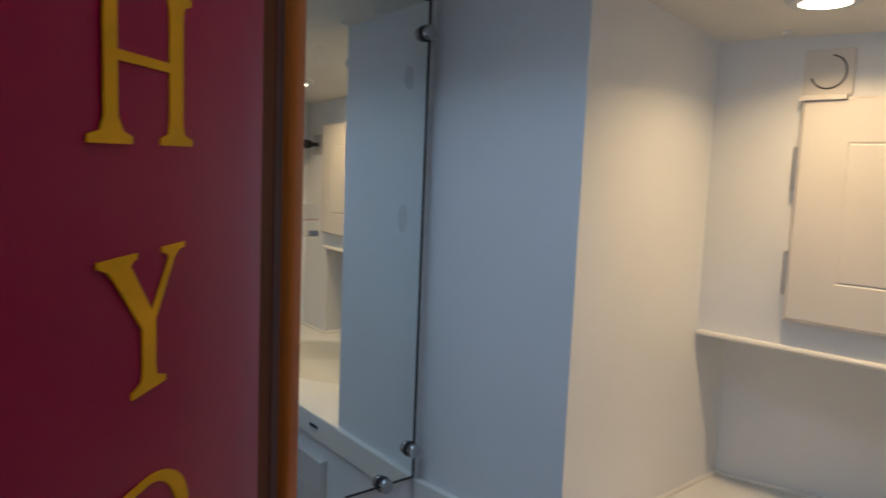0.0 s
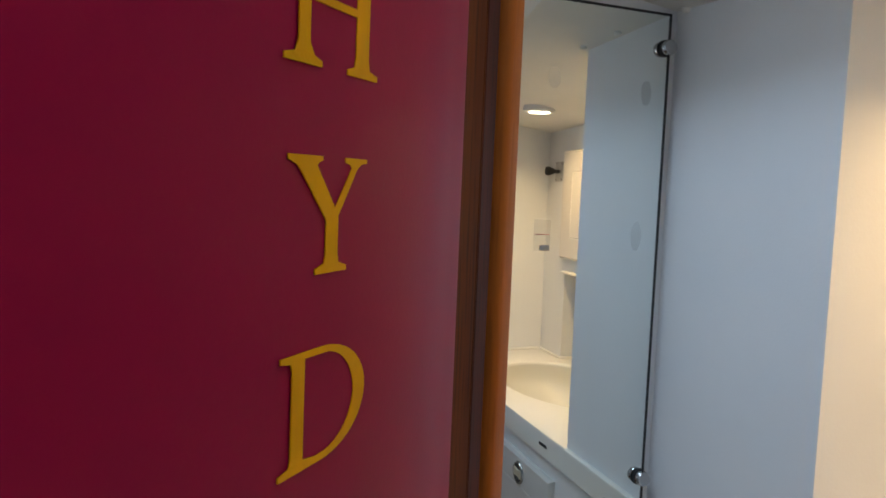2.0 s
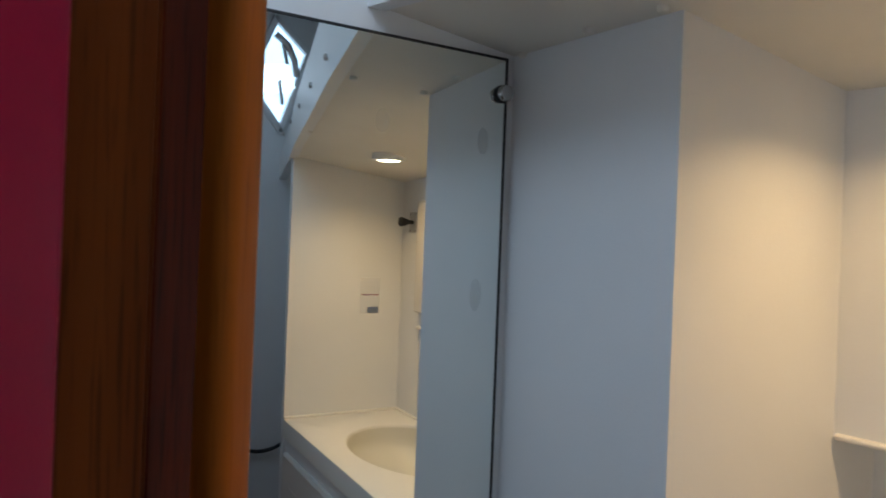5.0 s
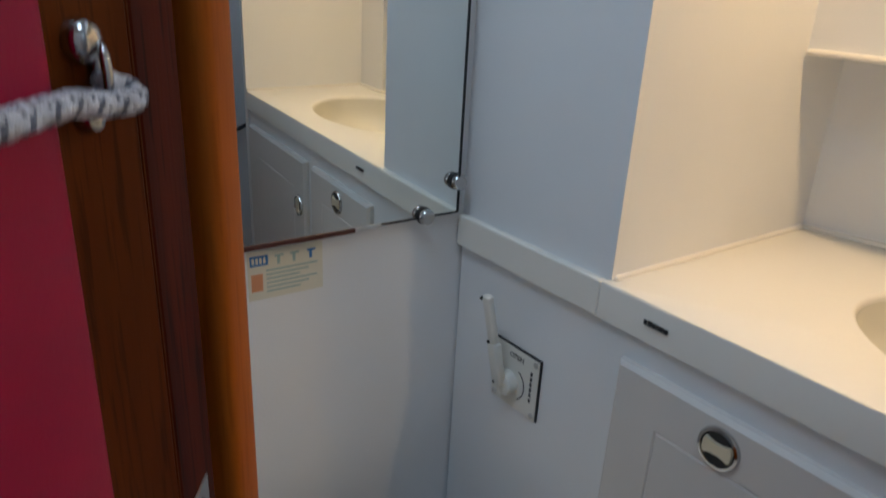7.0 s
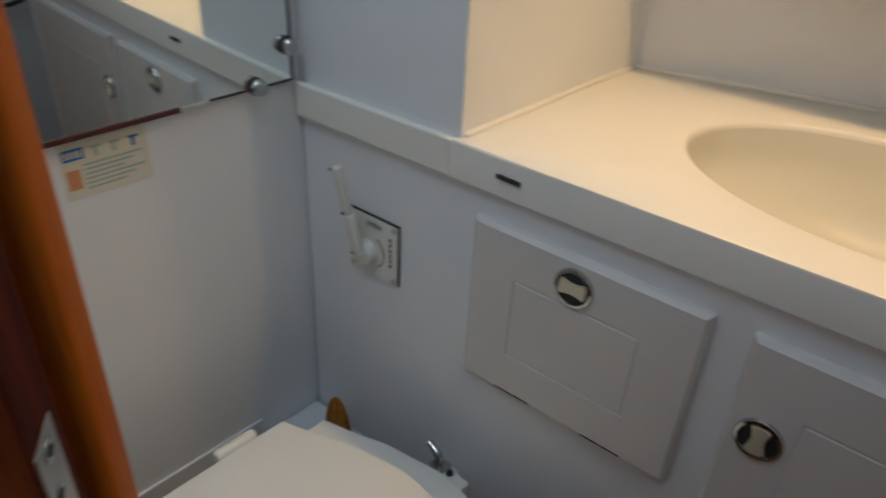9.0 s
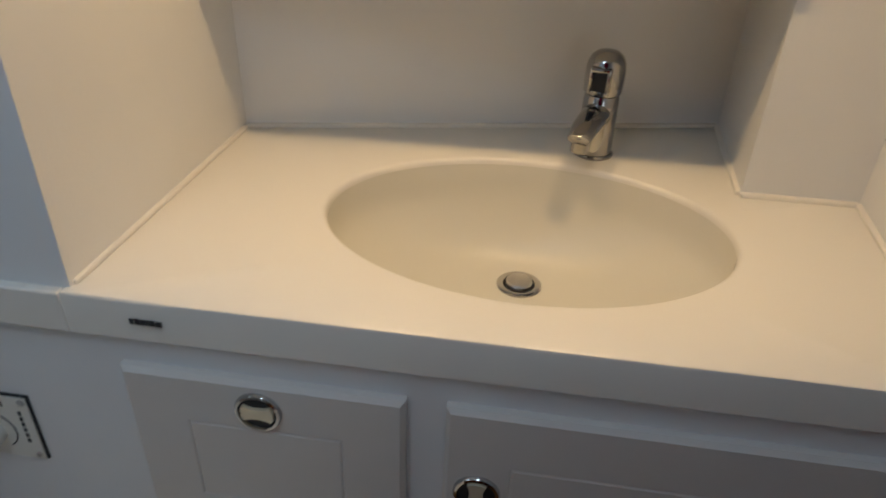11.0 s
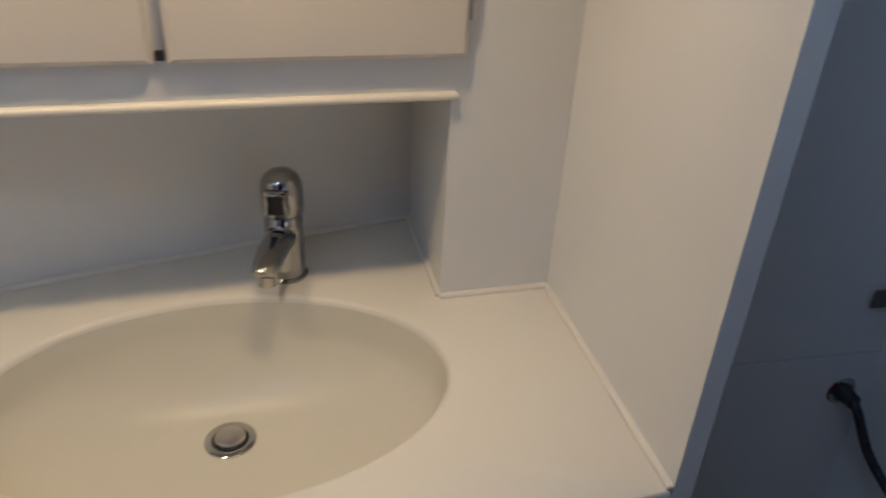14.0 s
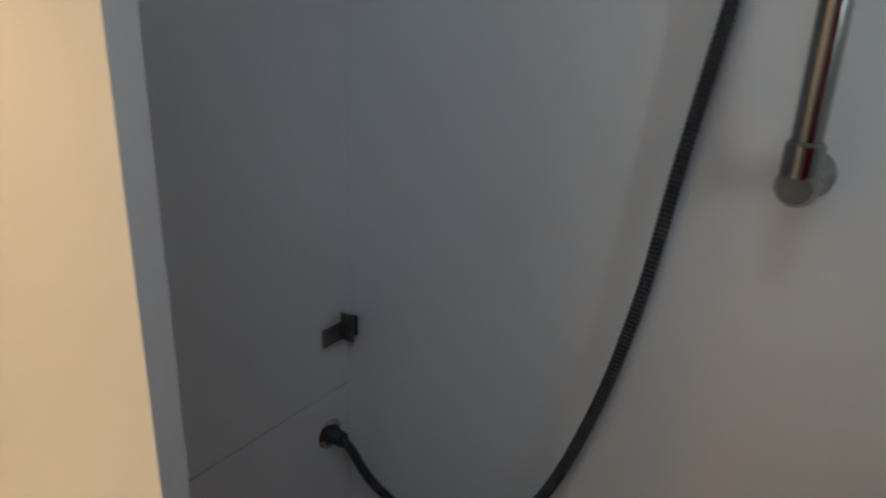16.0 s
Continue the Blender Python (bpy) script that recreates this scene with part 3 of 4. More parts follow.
for x in (0.120, 0.400):
    part("vent_plate", boxed(x, x + 0.064, -0.006, 0.0, 1.478, 1.540, bevel=0.0015), DOORS, cup, "square plate over the door", m=FB)
    part("ring", tube(bmesh.new(), [(x + 0.032 + 0.0225 * math.cos(a), -0.0066, 1.509 + 0.0225 * math.sin(a)) for a in [math.radians(-160 + 7.2 * k) for k in range(34)]], 0.0011, 8), DARK, cup, "dark ring groove", m=FB)
    part("lip", boxed(x + 0.002, x + 0.062, -0.022, -0.001, 1.470, 1.477, bevel=0.0015), DOORS, cup, "small projecting lip", m=FB)

# ---- ceiling fittings ----
for x, y, z in DOWNLIGHTS:
    dn = thing("downlight", "round pale-rimmed recessed downlight glowing warm white in the ceiling", "ceiling light", "ceiling downlights")
    m = Matrix.Translation((x, y, z))
    part("rim", lathe(bmesh.new(), [(0.042, 0.012), (0.0425, -0.002), (0.040, -0.0045), (0.031, -0.0060), (0.0285, -0.0050)], m, 40), SHOWER, dn, "pale rim", smooth=True)
    part("lens", lathe(bmesh.new(), [(0.028, -0.0040), (0.028, -0.0056)], m, 36), GLOW, dn, "glowing lens")
for x, y in ((0.012, -0.004), (0.150, -0.010), (0.262, -0.006), (0.38, 0.306), (0.62, 0.325), (0.30, -0.12), (0.75, -0.03)):
    cap = thing("screw_cap", "small white screw cap on the ceiling edge", "screw cap", "ceiling screw caps")
    part("cap", lathe(bmesh.new(), [(0.0065, 0.001), (0.0065, -0.003), (0.005, -0.0055), (0.002, -0.0065)], Matrix.Translation((x, y - 0.012, ceiling_z(x, y - 0.012))), 18), PLASTIC, cap, smooth=True)

# ---- fittings seen in the mirror ----
switch = thing("cabin_switch", "square steel plate with a dark turned knob", "switch")
FW = frame_axes((1.020, 0.3795, 1.416), (1, 0.063, 0), (0, 0, 1))
part("plate", boxed(-0.024, 0.024, -0.030, 0.030, 0.0, 0.003, bevel=0.0008), STEEL, switch, m=FW)
part("knob", lathe(bmesh.new(), [(0.006, 0.002), (0.006, 0.018), (0.010, 0.024), (0.0135, 0.038), (0.013, 0.044), (0.009, 0.046)], FW, 24), DARK, switch, "dark turned knob", smooth=True)
for x, y in ((-0.018, 0.024), (0.018, 0.024), (-0.018, -0.024), (0.018, -0.024)):
    part("screw", lathe(bmesh.new(), [(0.003, 0.002), (0.003, 0.0042), (0.002, 0.0048)], FW @ Matrix.Translation((x, y, 0)), 12), CHROME, switch, smooth=True)
mark = thing("mirror_film", "small clear plastic film stuck on the mirror", "film")
part("film", boxed(0.0004, 0.0010, -0.2395, -0.2135, 1.257, 1.301), FILM, mark)
part("line", boxed(0.0012, 0.0016, -0.2375, -0.2155, 1.2795, 1.2808), BLUSH, mark, "thin pinkish line")
part("tab", boxed(0.0012, 0.0024, -0.2290, -0.2155, 1.2575, 1.2650, bevel=0.0005), FILM2, mark, "thicker grey tab")
for y, z, w, h in ((-0.068, 1.488, 0.018, 0.036), (-0.071, 1.280, 0.018, 0.044), (-0.219, 1.497, 0.020, 0.030)):
    sm = thing("mirror_smudge", "faint dried smudge on the mirror glass", "smudge", "mirror smudges")
    part("smear", lathe(bmesh.new(), [(1.0, 0.0), (1.0, 0.0002)], frame_axes((0.0004, y, z), (0, 1, 0), (0, 0, 1)) @ Matrix.Diagonal((w / 2, h / 2, 1, 1)), 24), FILM, sm)

# ---- discharge valve plate on the panel beside the toilet ----
valve = thing("seacock_plate", "white engraved valve plate with a black edge and lever handle", "valve")
FP = FV @ frame_axes((-0.1865, -0.0018, 0.604), (1, 0, 0), (0, 0, 1))
part("backing", boxed(0.0, 0.0955, 0.0, 0.0985, 0.0, 0.0022), DARK, valve, "black edge of the plate", m=FP)
part("plate", boxed(0.0, 0.0925, 0.0, 0.0955, 0.0012, 0.0034), PLASTIC, valve, "white engraved plate", m=FP)
for x, y in ((0.0065, 0.0065), (0.086, 0.0065), (0.086, 0.089)):
    part("screw", lathe(bmesh.new(), [(0.0042, 0.003), (0.0042, 0.0045), (0.003, 0.0055)], FP @ Matrix.Translation((x, y, 0)), 14), STEEL, valve, "steel screw", smooth=True)
writing("lettering", "OPEN", 0.0115, 0.0002, INK, valve, FP @ Matrix.Translation((0.048, 0.083, 0.0037)))
for k in range(6):
    part("lettering_bar", boxed(0.0775, 0.0815, 0.026 + 0.0085 * k, 0.032 + 0.0085 * k, 0.0034, 0.0038), INK, valve, "small engraved marks", m=FP)
part("groove", tube(bmesh.new(), [(0.040 + 0.027 * math.cos(a), 0.040 + 0.027 * math.sin(a), 0.0035) for a in [math.radians(-55 + 6 * k) for k in range(20)]], 0.0008, 8), INK, valve, m=FP)
lever = part("handle", lathe(bmesh.new(), [(0.0185, 0.002), (0.0185, 0.013), (0.0165, 0.018), (0.010, 0.0205), (0.002, 0.021)], FP @ Matrix.Translation((0.036, 0.038, 0)), 28), PLASTIC, valve, "white lever handle", smooth=True)
LV = FP @ Matrix.Translation((0.034, 0.040, 0.021)) @ Matrix.Rotation(radians(6), 4, "Z") @ Matrix.Rotation(radians(9), 4, "X")
part("arm", box(boxed(-0.0095, 0.0095, 0.0, 0.068, -0.007, 0.007, bevel=0.004, seg=3), -0.0075, 0.0075, 0.062, 0.142, -0.0055, 0.006, bevel=0.004, seg=3), PLASTIC, lever, m=LV, smooth=True)
for y in (0.004, 0.07, 0.138):
    part("pin", lathe(bmesh.new(), [(0.0024, 0.004), (0.0024, 0.0078), (0.0015, 0.0082)], LV @ Matrix.Translation((-0.004 if y < 0.1 else -0.006, y, 0)), 10), DARK, lever)

# ---- toilet ----
toilet = thing("toilet", "white marine toilet with its lid closed", "toilet")
CY = -0.345


def lid_shape(w, x0, x1, flare=0.036, n=40):
    """Outline of a seat lid: straight back edge, rounded front."""
    pts = [(x0, CY + w - flare), (x0 + 0.05, CY + w - flare * 0.72), (x0 + 0.10, CY + w - flare * 0.35)]
    cx, rx = x0 + 0.19, x1 - x0 - 0.19
    for k in range(n + 1):
        a = math.pi / 2 - math.pi * k / n
        pts.append((cx + rx * max(0, math.cos(a)) ** 0.9, CY + w * math.sin(a)))
    return pts + [(x, 2 * CY - y) for x, y in pts[2::-1]]


def slab(pts, z0, z1, rnd):
    bm = bmesh.new()
    c = Vector((sum(p[0] for p in pts) / len(pts), CY))
    rr = []
    for z, s in ((z0, 0.985), (z0 + rnd, 1.0), (z1 - rnd, 1.0), (z1 - rnd * 0.3, 0.992), (z1, 0.975)):
        rr.append([bm.verts.new((c.x + (x - c.x) * s, CY + (y - CY) * s, z)) for x, y in pts])
    k = len(pts)
    for a, b in zip(rr, rr[1:]):
        for i in range(k):
            bm.faces.new((a[i], a[(i + 1) % k], b[(i + 1) % k], b[i]))
    bm.faces.new(rr[-1]), bm.faces.new(rr[0][::-1])
    bmesh.ops.recalc_face_normals(bm, faces=bm.faces)
    return bm


part("lid", slab(lid_shape(0.224, 0.121, 0.55, 0.060), 0.402, 0.422, 0.006), TOILET, toilet, "closed white lid", smooth=True)
part("seat", slab(lid_shape(0.275, 0.140, 0.590, 0.050), 0.372, 0.396, 0.010), TOILET, toilet, "white seat ring", smooth=True)
part("rim", slab(lid_shape(0.240, 0.120, 0.560, 0.055), 0.330, 0.374, 0.010), TOILET, toilet, smooth=True)
part("bowl", lathe(bmesh.new(), [(0.115, 0.0), (0.118, 0.03), (0.105, 0.10), (0.118, 0.18), (0.150, 0.26), (0.176, 0.32), (0.180, 0.345)], Matrix.Translation((0.29, CY, 0)), 40, sx=1.18), TOILET, toilet, smooth=True)
for y in (CY + 0.095, CY - 0.095):
    part("hinge", tube(bmesh.new(), [(0.104, y - 0.032, 0.405), (0.104, y - 0.028, 0.405), (0.104, y + 0.028, 0.405), (0.104, y + 0.032, 0.405)], lambda s: 0.011 if 0.2 < s < 0.8 else 0.008, 20), TOILET, toilet, "white hinge knuckle", smooth=True)
setting("baseboard", boxed(-0.0095, -0.004, -0.640, -0.138, 0.0, 0.300, bevel=0.0025), SHOWER, "low grey-beige moulding along the wall behind the toilet", "moulding")
shelfbox = thing("toilet_plinth", "white moulded plinth behind the toilet", "plinth")
part("plinth", boxed(-0.009, 0.125, -0.135, -0.018, 0.0, 0.268, bevel=0.012, seg=3), SHOWER, shelfbox, smooth=True)
bung = thing("wooden_bung", "tapered softwood plug standing on the plinth", "plug")
part("cone", lathe(bmesh.new(), [(0.031, 0.0), (0.0315, 0.003), (0.029, 0.030), (0.023, 0.056), (0.015, 0.074), (0.007, 0.083), (0.001, 0.085)], Matrix.Translation((0.088, -0.052, 0.268)) @ Matrix.Diagonal((1, 0.45, 1, 1)), 28), BUNG, bung, smooth=True)
pump = thing("toilet_pump", "grey and chrome hand pump beside the toilet bowl", "pump")
pump.location, pump.scale = (0.004, 0.022, 0.0), (1, 1, 1.05)
part("barrel", lathe(bmesh.new(), [(0.034, 0.0), (0.034, 0.012), (0.026, 0.016), (0.026, 0.275), (0.031, 0.28), (0.031, 0.31), (0.020, 0.318)], Matrix.Translation((0.300, -0.058, 0.0)), 28), PLASTIC, pump, smooth=True)
part("cap", lathe(bmesh.new(), [(0.018, 0.316), (0.018, 0.332), (0.010, 0.34)], Matrix.Translation((0.300, -0.058, 0.0)), 20), CHROME, pump, "chrome gland nut", smooth=True)
part("rod", tube(bmesh.new(), [(0.300, -0.058, 0.33), (0.300, -0.058, 0.348), (0.290, -0.056, 0.356), (0.272, -0.052, 0.358)], 0.006, 14), CHROME, pump, "bent chrome rod", smooth=True)
part("valve_head", boxed(0.316, 0.358, -0.098, -0.056, 0.298, 0.345, bevel=0.005), PLASTIC, pump, "white valve head", smooth=True)
for x, y in ((0.326, -0.066), (0.348, -0.088)):
    part("bolt", lathe(bmesh.new(), [(0.006, 0.344), (0.006, 0.349), (0.004, 0.351)], Matrix.Translation((x, y, 0)), 6), DARK, pump, "dark bolt head")
part("valve_body", boxed(0.275, 0.33, -0.100, -0.085, 0.265, 0.315, bevel=0.006), DARK, pump, "dark valve body", smooth=True)

# ---- shower ----
hose = thing("shower_hose", "dark braided shower hose hanging in a loop on the wall", "hose")
hp = [(1.477, 0.246, 0.746), (1.479, 0.222, 0.739), (1.486, 0.188, 0.694), (1.494, 0.142, 0.665), (1.497, 0.092, 0.657), (1.499, 0.050, 0.668), (1.4995, 0.016, 0.693), (1.5, -0.022, 0.728), (1.5, -0.050, 0.772), (1.5, -0.073, 0.825), (1.5, -0.093, 0.885), (1.5, -0.110, 0.945), (1.5, -0.123, 1.005), (1.5, -0.134, 1.065), (1.499, -0.142, 1.125), (1.498, -0.150, 1.185), (1.496, -0.160, 1.248), (1.494, -0.171, 1.317), (1.492, -0.185, 1.40), (1.488, -0.205, 1.50), (1.48, -0.225, 1.56)]
hpath = smooth_path(hp, 26)
part("tube", tube(bmesh.new(), hpath, 0.0062, 14), HOSE, hose, smooth=True)
cum, rib, last = 0.0, bmesh.new(), -1.0
for a, b in zip(hpath, hpath[1:]):
    cum += (b - a).length
    if cum - last > 0.0036:
        last = cum
        t = (b - a).normalized()
        u = t.cross(Vector((1, 0.2, 0.1))).normalized()
        w = t.cross(u)
        rr = []
        for off, r in ((-0.0011, 0.0061), (0.0, 0.0072), (0.0011, 0.0061)):
            rr.append([rib.verts.new(a + t * off + r * (math.cos(k * math.pi / 5) * u + math.sin(k * math.pi / 5) * w)) for k in range(10)])
        for p, q in zip(rr, rr[1:]):
            for k in range(10):
                rib.faces.new((p[k], p[(k + 1) % 10], q[(k + 1) % 10], q[k]))
tagged(part("winding", rib, HOSE, hose), "ribbed metal winding", kind="stuff")
FO = frame_axes((1.477, 0.2535, 0.746), (1, 0, 0), (0, 0, 1))
part("flange", lathe(bmesh.new(), [(0.0215, -0.002), (0.0215, 0.002), (0.0195, 0.0042), (0.0150, 0.0048), (0.0140, 0.003)], FO, 32), CHROME, hose, "worn chrome wall flange", smooth=True)
part("nut", lathe(bmesh.new(), [(0.0128, 0.001), (0.0128, 0.010), (0.0110, 0.014), (0.0100, 0.026)], FO, 24), HOSE, hose, "dark hose nut", smooth=True)
cl = thing("shower_bracket", "small bent steel bracket in the shower corner", "bracket")
bk = box(boxed(1.466, 1.503, 0.2475, 0.2505, 0.880, 0.905, bevel=0.0008), 1.500, 1.5035, 0.230, 0.2505, 0.880, 0.918, bevel=0.0008)
part("plate", bk, GUNMETAL, cl)
part("clip", boxed(1.5036, 1.5168, 0.234, 0.246, 0.884, 0.912, bevel=0.002), DARK, cl, "dark clip")
rail = thing("grab_rail", "vertical chrome grab rail on the shower wall", "rail")
part("bar", tube(bmesh.new(), [(1.464, -0.247, 1.205), (1.464, -0.247, 1.35), (1.464, -0.247, 1.50), (1.464, -0.247, 1.66)], 0.0112, 24), DARKCHROME, rail, smooth=True)
for z in (1.184, 1.675):
    part("socket", lathe(bmesh.new(), [(0.021, -0.001), (0.021, 0.005), (0.019, 0.009), (0.0150, 0.014), (0.0140, 0.036), (0.0155, 0.042), (0.0160, 0.058), (0.012, 0.066)], frame_axes((HX, -0.247, z), (0, -1, 0), (0, 0, 1)), 32), DARKCHROME, rail, "round chrome wall socket", smooth=True)
part("collar", lathe(bmesh.new(), [(0.0145, 1.192), (0.0145, 1.216), (0.0120, 1.219)], Matrix.Translation((1.464, -0.247, 0)), 24), DARKCHROME, rail, smooth=True)

# ---- porthole ----
port = thing("porthole", "opening porthole with pale frame and bright daylight behind", "window")
PC = Vector((0.114, 1.912))
for k in range(4):
    a, b = Vector(PORT[k]), Vector(PORT[(k + 1) % 4])
    ln = (b - a).length
    m = frame_axes((HX, a.x, a.y), (0, b.x - a.x, b.y - a.y), (-1, 0, 0))
    part("frame", boxed(-0.010, ln + 0.010, -0.012, 0.014, -0.012, 0.010, bevel=0.004), SHOWER, port, "pale moulded frame bar", m=m, smooth=True)
    part("gasket", boxed(0.012, ln - 0.012, -0.020, -0.004, -0.017, -0.0125), DARK, port, "dark gasket", m=m)
part("stay", tube(bmesh.new(), [(HX - 0.010, 0.13, 1.80), (HX - 0.016, 0.115, 1.87), (HX - 0.016, 0.14, 1.93), (HX - 0.010, 0.125, 2.0)], 0.007, 10), STEEL, port, "folding stay", smooth=True)
part("hinge_arm", tube(bmesh.new(), [(HX - 0.006, 0.175, 1.90), (HX - 0.012, 0.165, 1.95), (HX - 0.012, 0.14, 2.0), (HX - 0.006, 0.10, 2.03)], 0.012, 10), STEEL, port, "swung-out hinge arm", smooth=True)
tagged(part("backdrop", boxed(HX + 0.07, HX + 0.08, -0.2, 0.42, 1.6, 2.2), OUTSIDE), "bright overcast sky outside the porthole", "sky", kind="structure")
for k in range(5):
    x = 0.35 + 0.22 * k
    y = -0.154 + 0.243 * (x - 0.36)
    bolt = thing("beam_bolt", "small round bolt head on the deck beam", "bolt", "beam bolts")
    part("head", lathe(bmesh.new(), [(0.006, -0.001), (0.006, 0.003), (0.003, 0.005)], frame_axes((x, y - 0.006, 1.66), (1, 0.243, 0), (0, 0, 1)), 14), STEEL, bolt, smooth=True)

# ---- wooden door post, leaf and the red board ----
post = tagged(new("door_frame"), "dark mahogany door post edged with a rounded honey-coloured trim", "door frame", kind="structure")
part("trim", boxed(-0.002, 0.0285, -0.034, 0.003, 0.0, 1.95, bevel=0.009, seg=5), TRIMWOOD, post, "honey-coloured rounded edge trim", m=FT, smooth=True)
part("rebate", boxed(0.002, 0.027, -0.040, -0.022, 0.0, 1.95), MAHOGANY_DARK, post, "dark recessed groove", m=FJ)
part("strip", boxed(0.0265, 0.0682, -0.034, 0.0, 0.0, 1.95, bevel=0.0016), MAHOGANY_DARK, post, "reddish mahogany lipping strip", m=FJ)
part("joint_line", boxed(0.0678, 0.0692, -0.030, -0.0004, 0.0, 1.95, bevel=0.0003), MAHOGANY, post, "pale worn line along the hinge joint", m=FJ)
for z in (0.918, 1.447):
    hg = part("hinge_plate", boxed(0.0385, 0.0650, -0.002, 0.0010, z, z + 0.061, bevel=0.0005), STEEL, post, "steel hinge plate with three countersunk screws", m=FJ)
    for dz in (0.0095, 0.0305, 0.0515):
        q = FJ @ frame_axes((0.0520 + (0.003 if dz == 0.0305 else -0.001), 0.0010, z + dz), (-1, 0, 0), (0, 0, 1))
        part("screw", lathe(bmesh.new(), [(0.0052, -0.0004), (0.0054, 0.0004), (0.0044, 0.0008), (0.0032, 0.0001)], q, 20), CHROME, hg, smooth=True)
        part("screw_slot", box(boxed(-0.0028, 0.0028, -0.0005, 0.0005, 0.0002, 0.0009), -0.0005, 0.0005, -0.0028, 0.0028, 0.0002, 0.0009), DARK, hg, m=q)

door = tagged(new("door_1"), "varnished mahogany door leaf standing open, hinged on its post", "door", kind="structure")
part("leaf", boxed(0.0006, 0.60, -0.030, 0.0, 0.0, 1.95, bevel=0.0012), MAHOGANY, door, "mahogany leaf with open grain", m=FD)

board = thing("name_board", "thick bowed red board with yellow serif letters down it", "board")
FRONT = [(0.0518, 0.0012), (0.0510, 0.0045), (0.0520, 0.0088), (0.0560, 0.0122), (0.0898, 0.0222), (0.1296, 0.0320), (0.1693, 0.0356), (0.2106, 0.0346), (0.26, 0.0338), (0.3181, 0.0327), (0.340, 0.030)]
prof = [(p.x, p.y) for p in smooth_path([(a, b, 0) for a, b in FRONT], 6)] + [(0.342, 0.0012)]
part("panel", prism(prof, 0.62, 1.72), RED, board, "red lacquered panel", m=FD, smooth=True)
HL = [(0.0, 0.0), (0.36, 0.0), (0.36, 0.045), (0.28, 0.075), (0.235, 0.16), (0.235, 0.475), (0.735, 0.475), (0.735, 0.16), (0.72, 0.075), (0.64, 0.045), (0.64, 0.0), (1.0, 0.0), (1.0, 0.045), (0.90, 0.075), (0.885, 0.16), (0.885, 0.84), (0.90, 0.925), (0.98, 0.955), (0.98, 1.0), (0.66, 1.0), (0.66, 0.955), (0.72, 0.925), (0.735, 0.84), (0.735, 0.535), (0.235, 0.535), (0.235, 0.84), (0.28, 0.925), (0.34, 0.955), (0.34, 1.0), (0.02, 1.0), (0.02, 0.955), (0.10, 0.925), (0.13, 0.84), (0.13, 0.16), (0.10, 0.075), (0.0, 0.045)]
YL = [(0.34, 0.0), (0.74, 0.0), (0.74, 0.045), (0.63, 0.085), (0.615, 0.16), (0.615, 0.49), (0.86, 0.90), (0.92, 0.95), (1.0, 0.96), (1.0, 1.0), (0.70, 1.0), (0.70, 0.96), (0.77, 0.94), (0.79, 0.91), (0.575, 0.555), (0.33, 0.92), (0.36, 0.95), (0.40, 0.96), (0.40, 1.0), (0.0, 1.0), (0.0, 0.96), (0.10, 0.92), (0.16, 0.86), (0.465, 0.46), (0.465, 0.16), (0.45, 0.085), (0.34, 0.045)]
arc = lambda cx, cy, rx, ry, a0, a1, n: [(cx + rx * math.cos(math.radians(a0 + (a1 - a0) * k / n)), cy + ry * math.sin(math.radians(a0 + (a1 - a0) * k / n))) for k in range(n + 1)]
DO = [(0.0, 0.0), (0.30, 0.0)] + arc(0.45, 0.5, 0.55, 0.5, -90, 90, 24) + [(0.0, 1.0), (0.0, 0.955), (0.11, 0.93), (0.125, 0.86), (0.125, 0.14), (0.11, 0.07), (0.0, 0.045)]
DI = [(0.25, 0.09), (0.40, 0.055)] + arc(0.45, 0.5, 0.40, 0.445, -80, 80, 22) + [(0.25, 0.945)]
LB = FD @ pose(0.1919, 0.0354, 0, 0, 0, -1.2)
for nm, sp, a1, a0, z0, z1 in (("letter_h", [HL], 0.0212, -0.0168, 1.3552, 1.3848), ("letter_y", [YL], 0.0190, -0.0131, 1.3086, 1.3356), ("letter_d", [DO, DI], 0.0200, -0.0152, 1.2640, 1.2914)):
    m = LB @ frame_axes((a1, 0.0001, z0), (-1, 0, 0), (0, 0, 1))
    outline("letter", [[(x * (a1 - a0), y * (z1 - z0) + 0.02 * (x - 0.5) * (a1 - a0)) for x, y in s] for s in sp], 0.00025, YELLOW, board, m, "painted yellow serif letter")
STROKE = [(0.0, 0.0), (-0.007, -0.0030), (-0.012, -0.0045), (-0.012, -0.026), (-0.0095, -0.024), (-0.0070, -0.013), (-0.003, -0.004)]
outline("letter", [STROKE], 0.0003, YELLOW, board, FD @ frame_axes((0.1335, 0.0331, 1.072), (-1, -0.16, 0), (0, 0, 1)), "end of a painted yellow letter stroke")

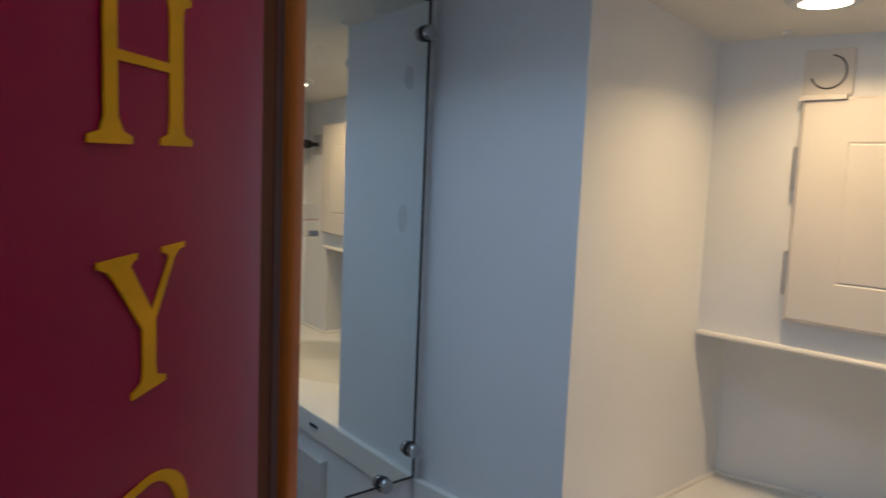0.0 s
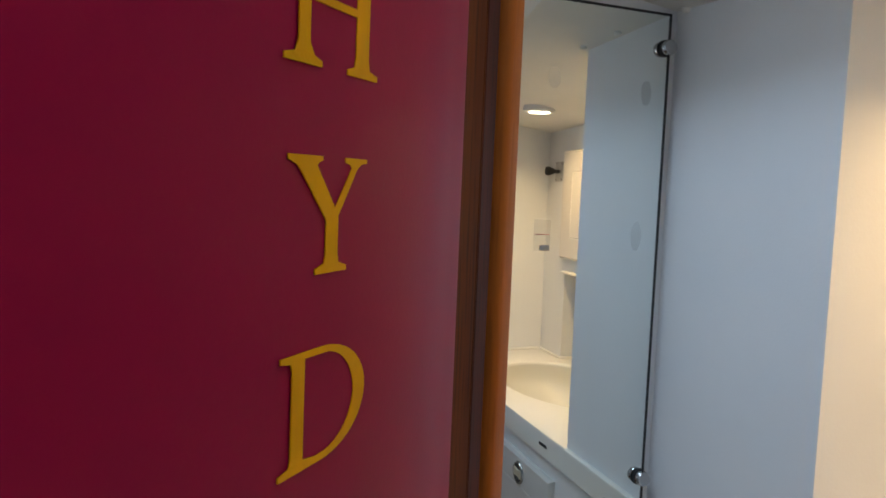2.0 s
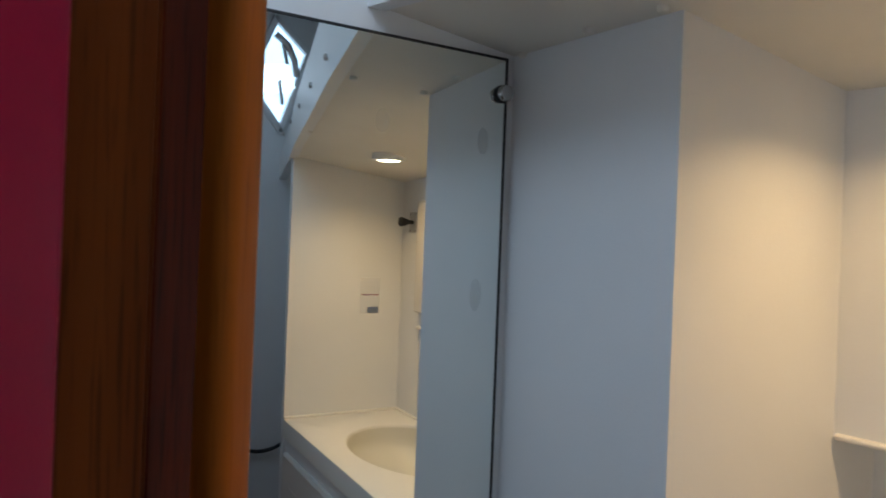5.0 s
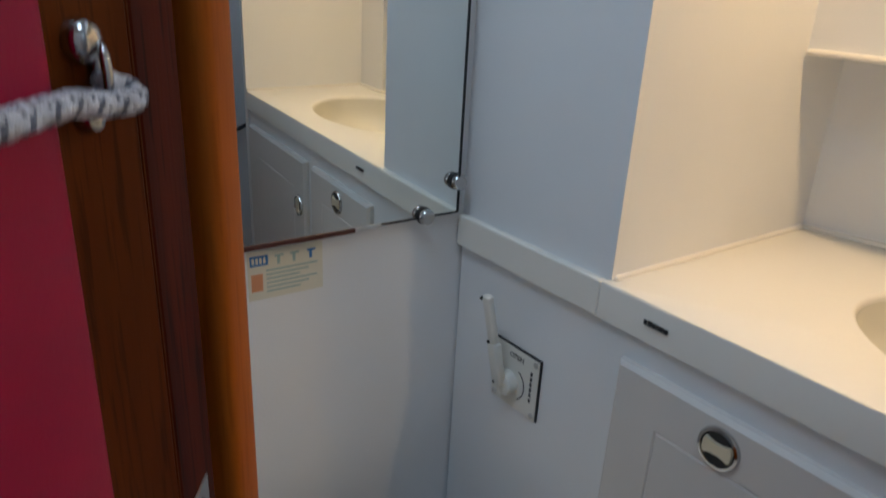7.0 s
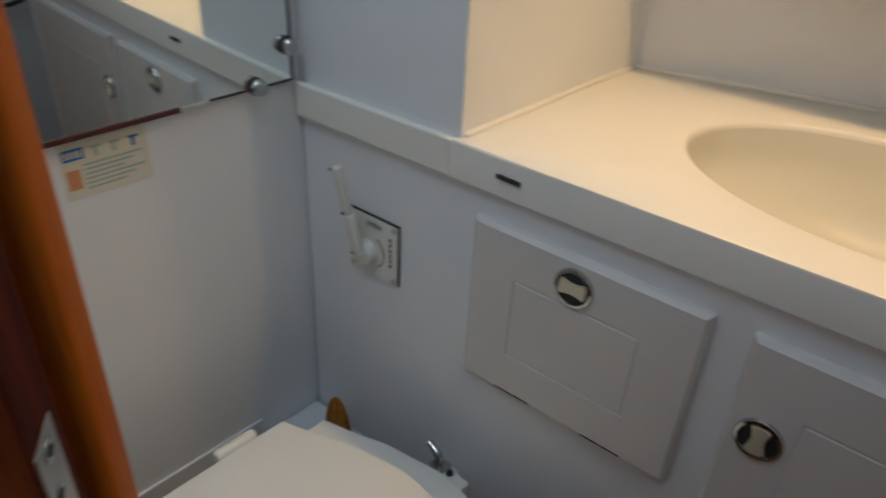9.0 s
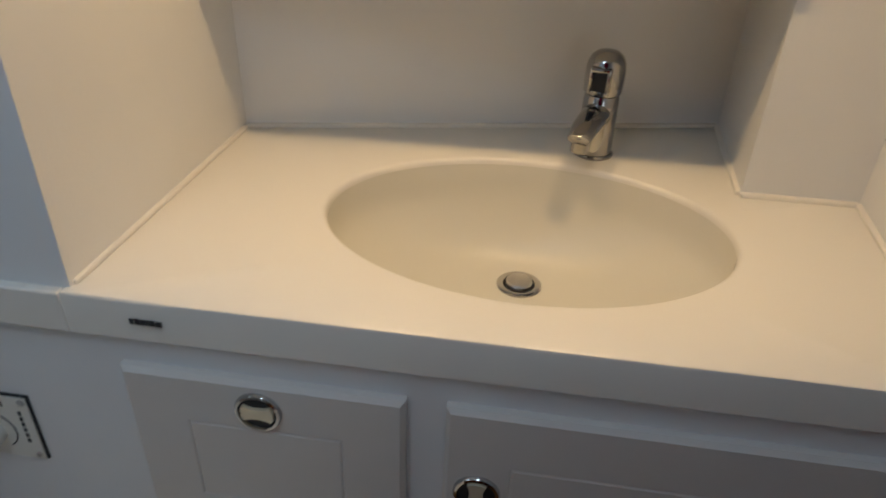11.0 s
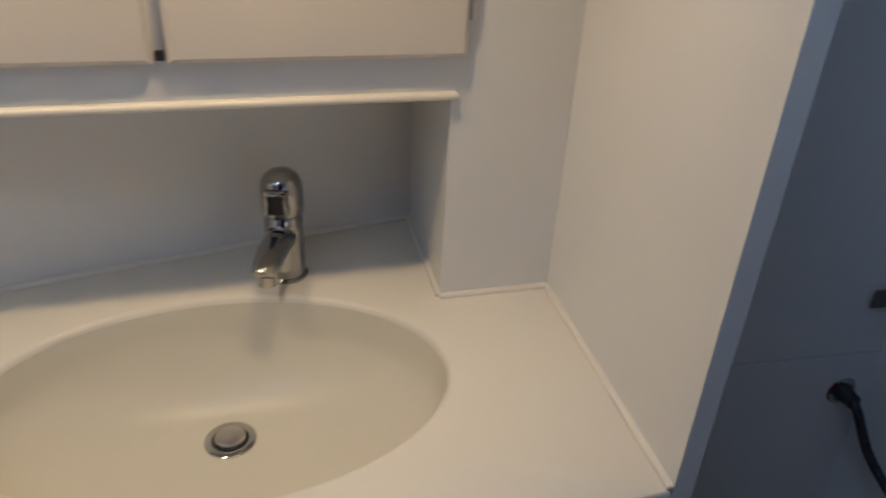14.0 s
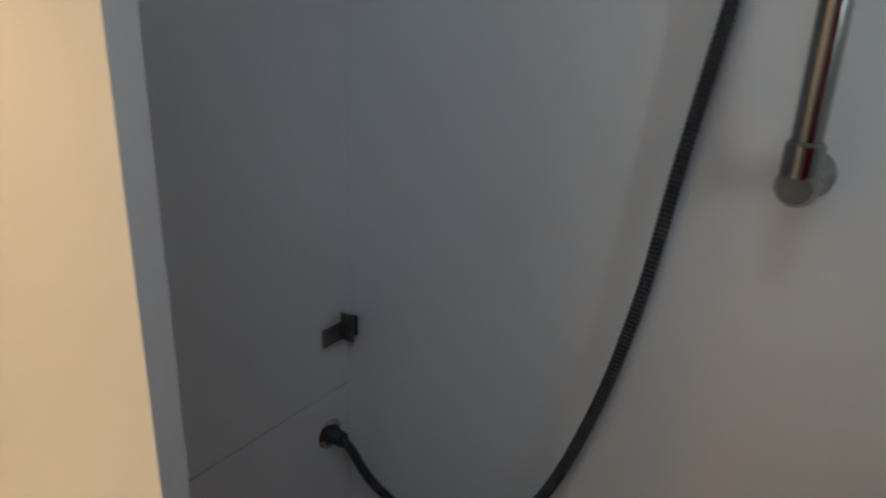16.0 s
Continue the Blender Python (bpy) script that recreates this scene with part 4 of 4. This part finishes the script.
hook = thing("rope_hook", "chrome eye fitting screwed to the mahogany door", "hook")
part("post", lathe(bmesh.new(), [(0.0066, -0.003), (0.0066, 0.000), (0.0060, 0.0028), (0.0042, 0.0048), (0.0015, 0.0055)], FD @ frame_axes((0.0265, 0.001, 1.1750), (-1, 0, 0), (0, 0, 1)), 24), CHROME, hook, "round chrome base", smooth=True)
part("eye", tube(bmesh.new(), [Vector((0.0245 + 0.0030 * math.sin(a), 0.0055 + 0.0040 * math.sin(a), 1.1655 + 0.0085 * math.cos(a))) for a in [math.radians(15 * k) for k in range(25)]], 0.0015, 10), CHROME, hook, "chrome eye", m=FD, smooth=True)
part("lower_post", lathe(bmesh.new(), [(0.0050, -0.002), (0.0050, 0.001), (0.0038, 0.0036), (0.0012, 0.0044)], FD @ frame_axes((0.0275, 0.001, 1.1540), (-1, 0, 0), (0, 0, 1)), 20), DARKCHROME, hook, "small lower stud", smooth=True)
rope = thing("rope_loop", "white braided rope tied across the red board", "rope")
rp = smooth_path([(0.0260, 0.0055, 1.1640), (0.0200, 0.0070, 1.1622), (0.0170, 0.0100, 1.1600), (0.0215, 0.0125, 1.1585), (0.0330, 0.0135, 1.1595), (0.0450, 0.0145, 1.1615), (0.0560, 0.0170, 1.1635), (0.0898, 0.0262, 1.1655), (0.1296, 0.0360, 1.1675), (0.1693, 0.0396, 1.1690), (0.2106, 0.0386, 1.1705), (0.26, 0.0378, 1.1720), (0.3181, 0.0367, 1.1730), (0.338, 0.035, 1.1735)], 22)
for ph in range(8):
    st, pts, cum = bmesh.new(), [], 0
    turn = 1 if ph % 2 else -1
    for i, p in enumerate(rp):
        if i:
            cum += (rp[i] - rp[i - 1]).length
        t = (rp[min(i + 1, len(rp) - 1)] - rp[max(i - 1, 0)]).normalized()
        u = t.cross(Vector((0, 0, 1))).normalized()
        w = u.cross(t)
        a = turn * cum / 0.0125 * 2 * math.pi + ph * math.pi / 4
        r = 0.0023 + 0.00035 * math.sin(4 * a + ph)
        pts.append(p + r * (math.cos(a) * u + math.sin(a) * w))
    part("strand", tube(st, pts, 0.0013, 8), ROPE if ph not in (3, 6) else ROPEDARK, rope, "white rope strand" if ph not in (3, 6) else "grey fleck strand", m=FD, smooth=True)
part("core", tube(bmesh.new(), rp, 0.0019, 10), ROPE, rope, m=FD, smooth=True)
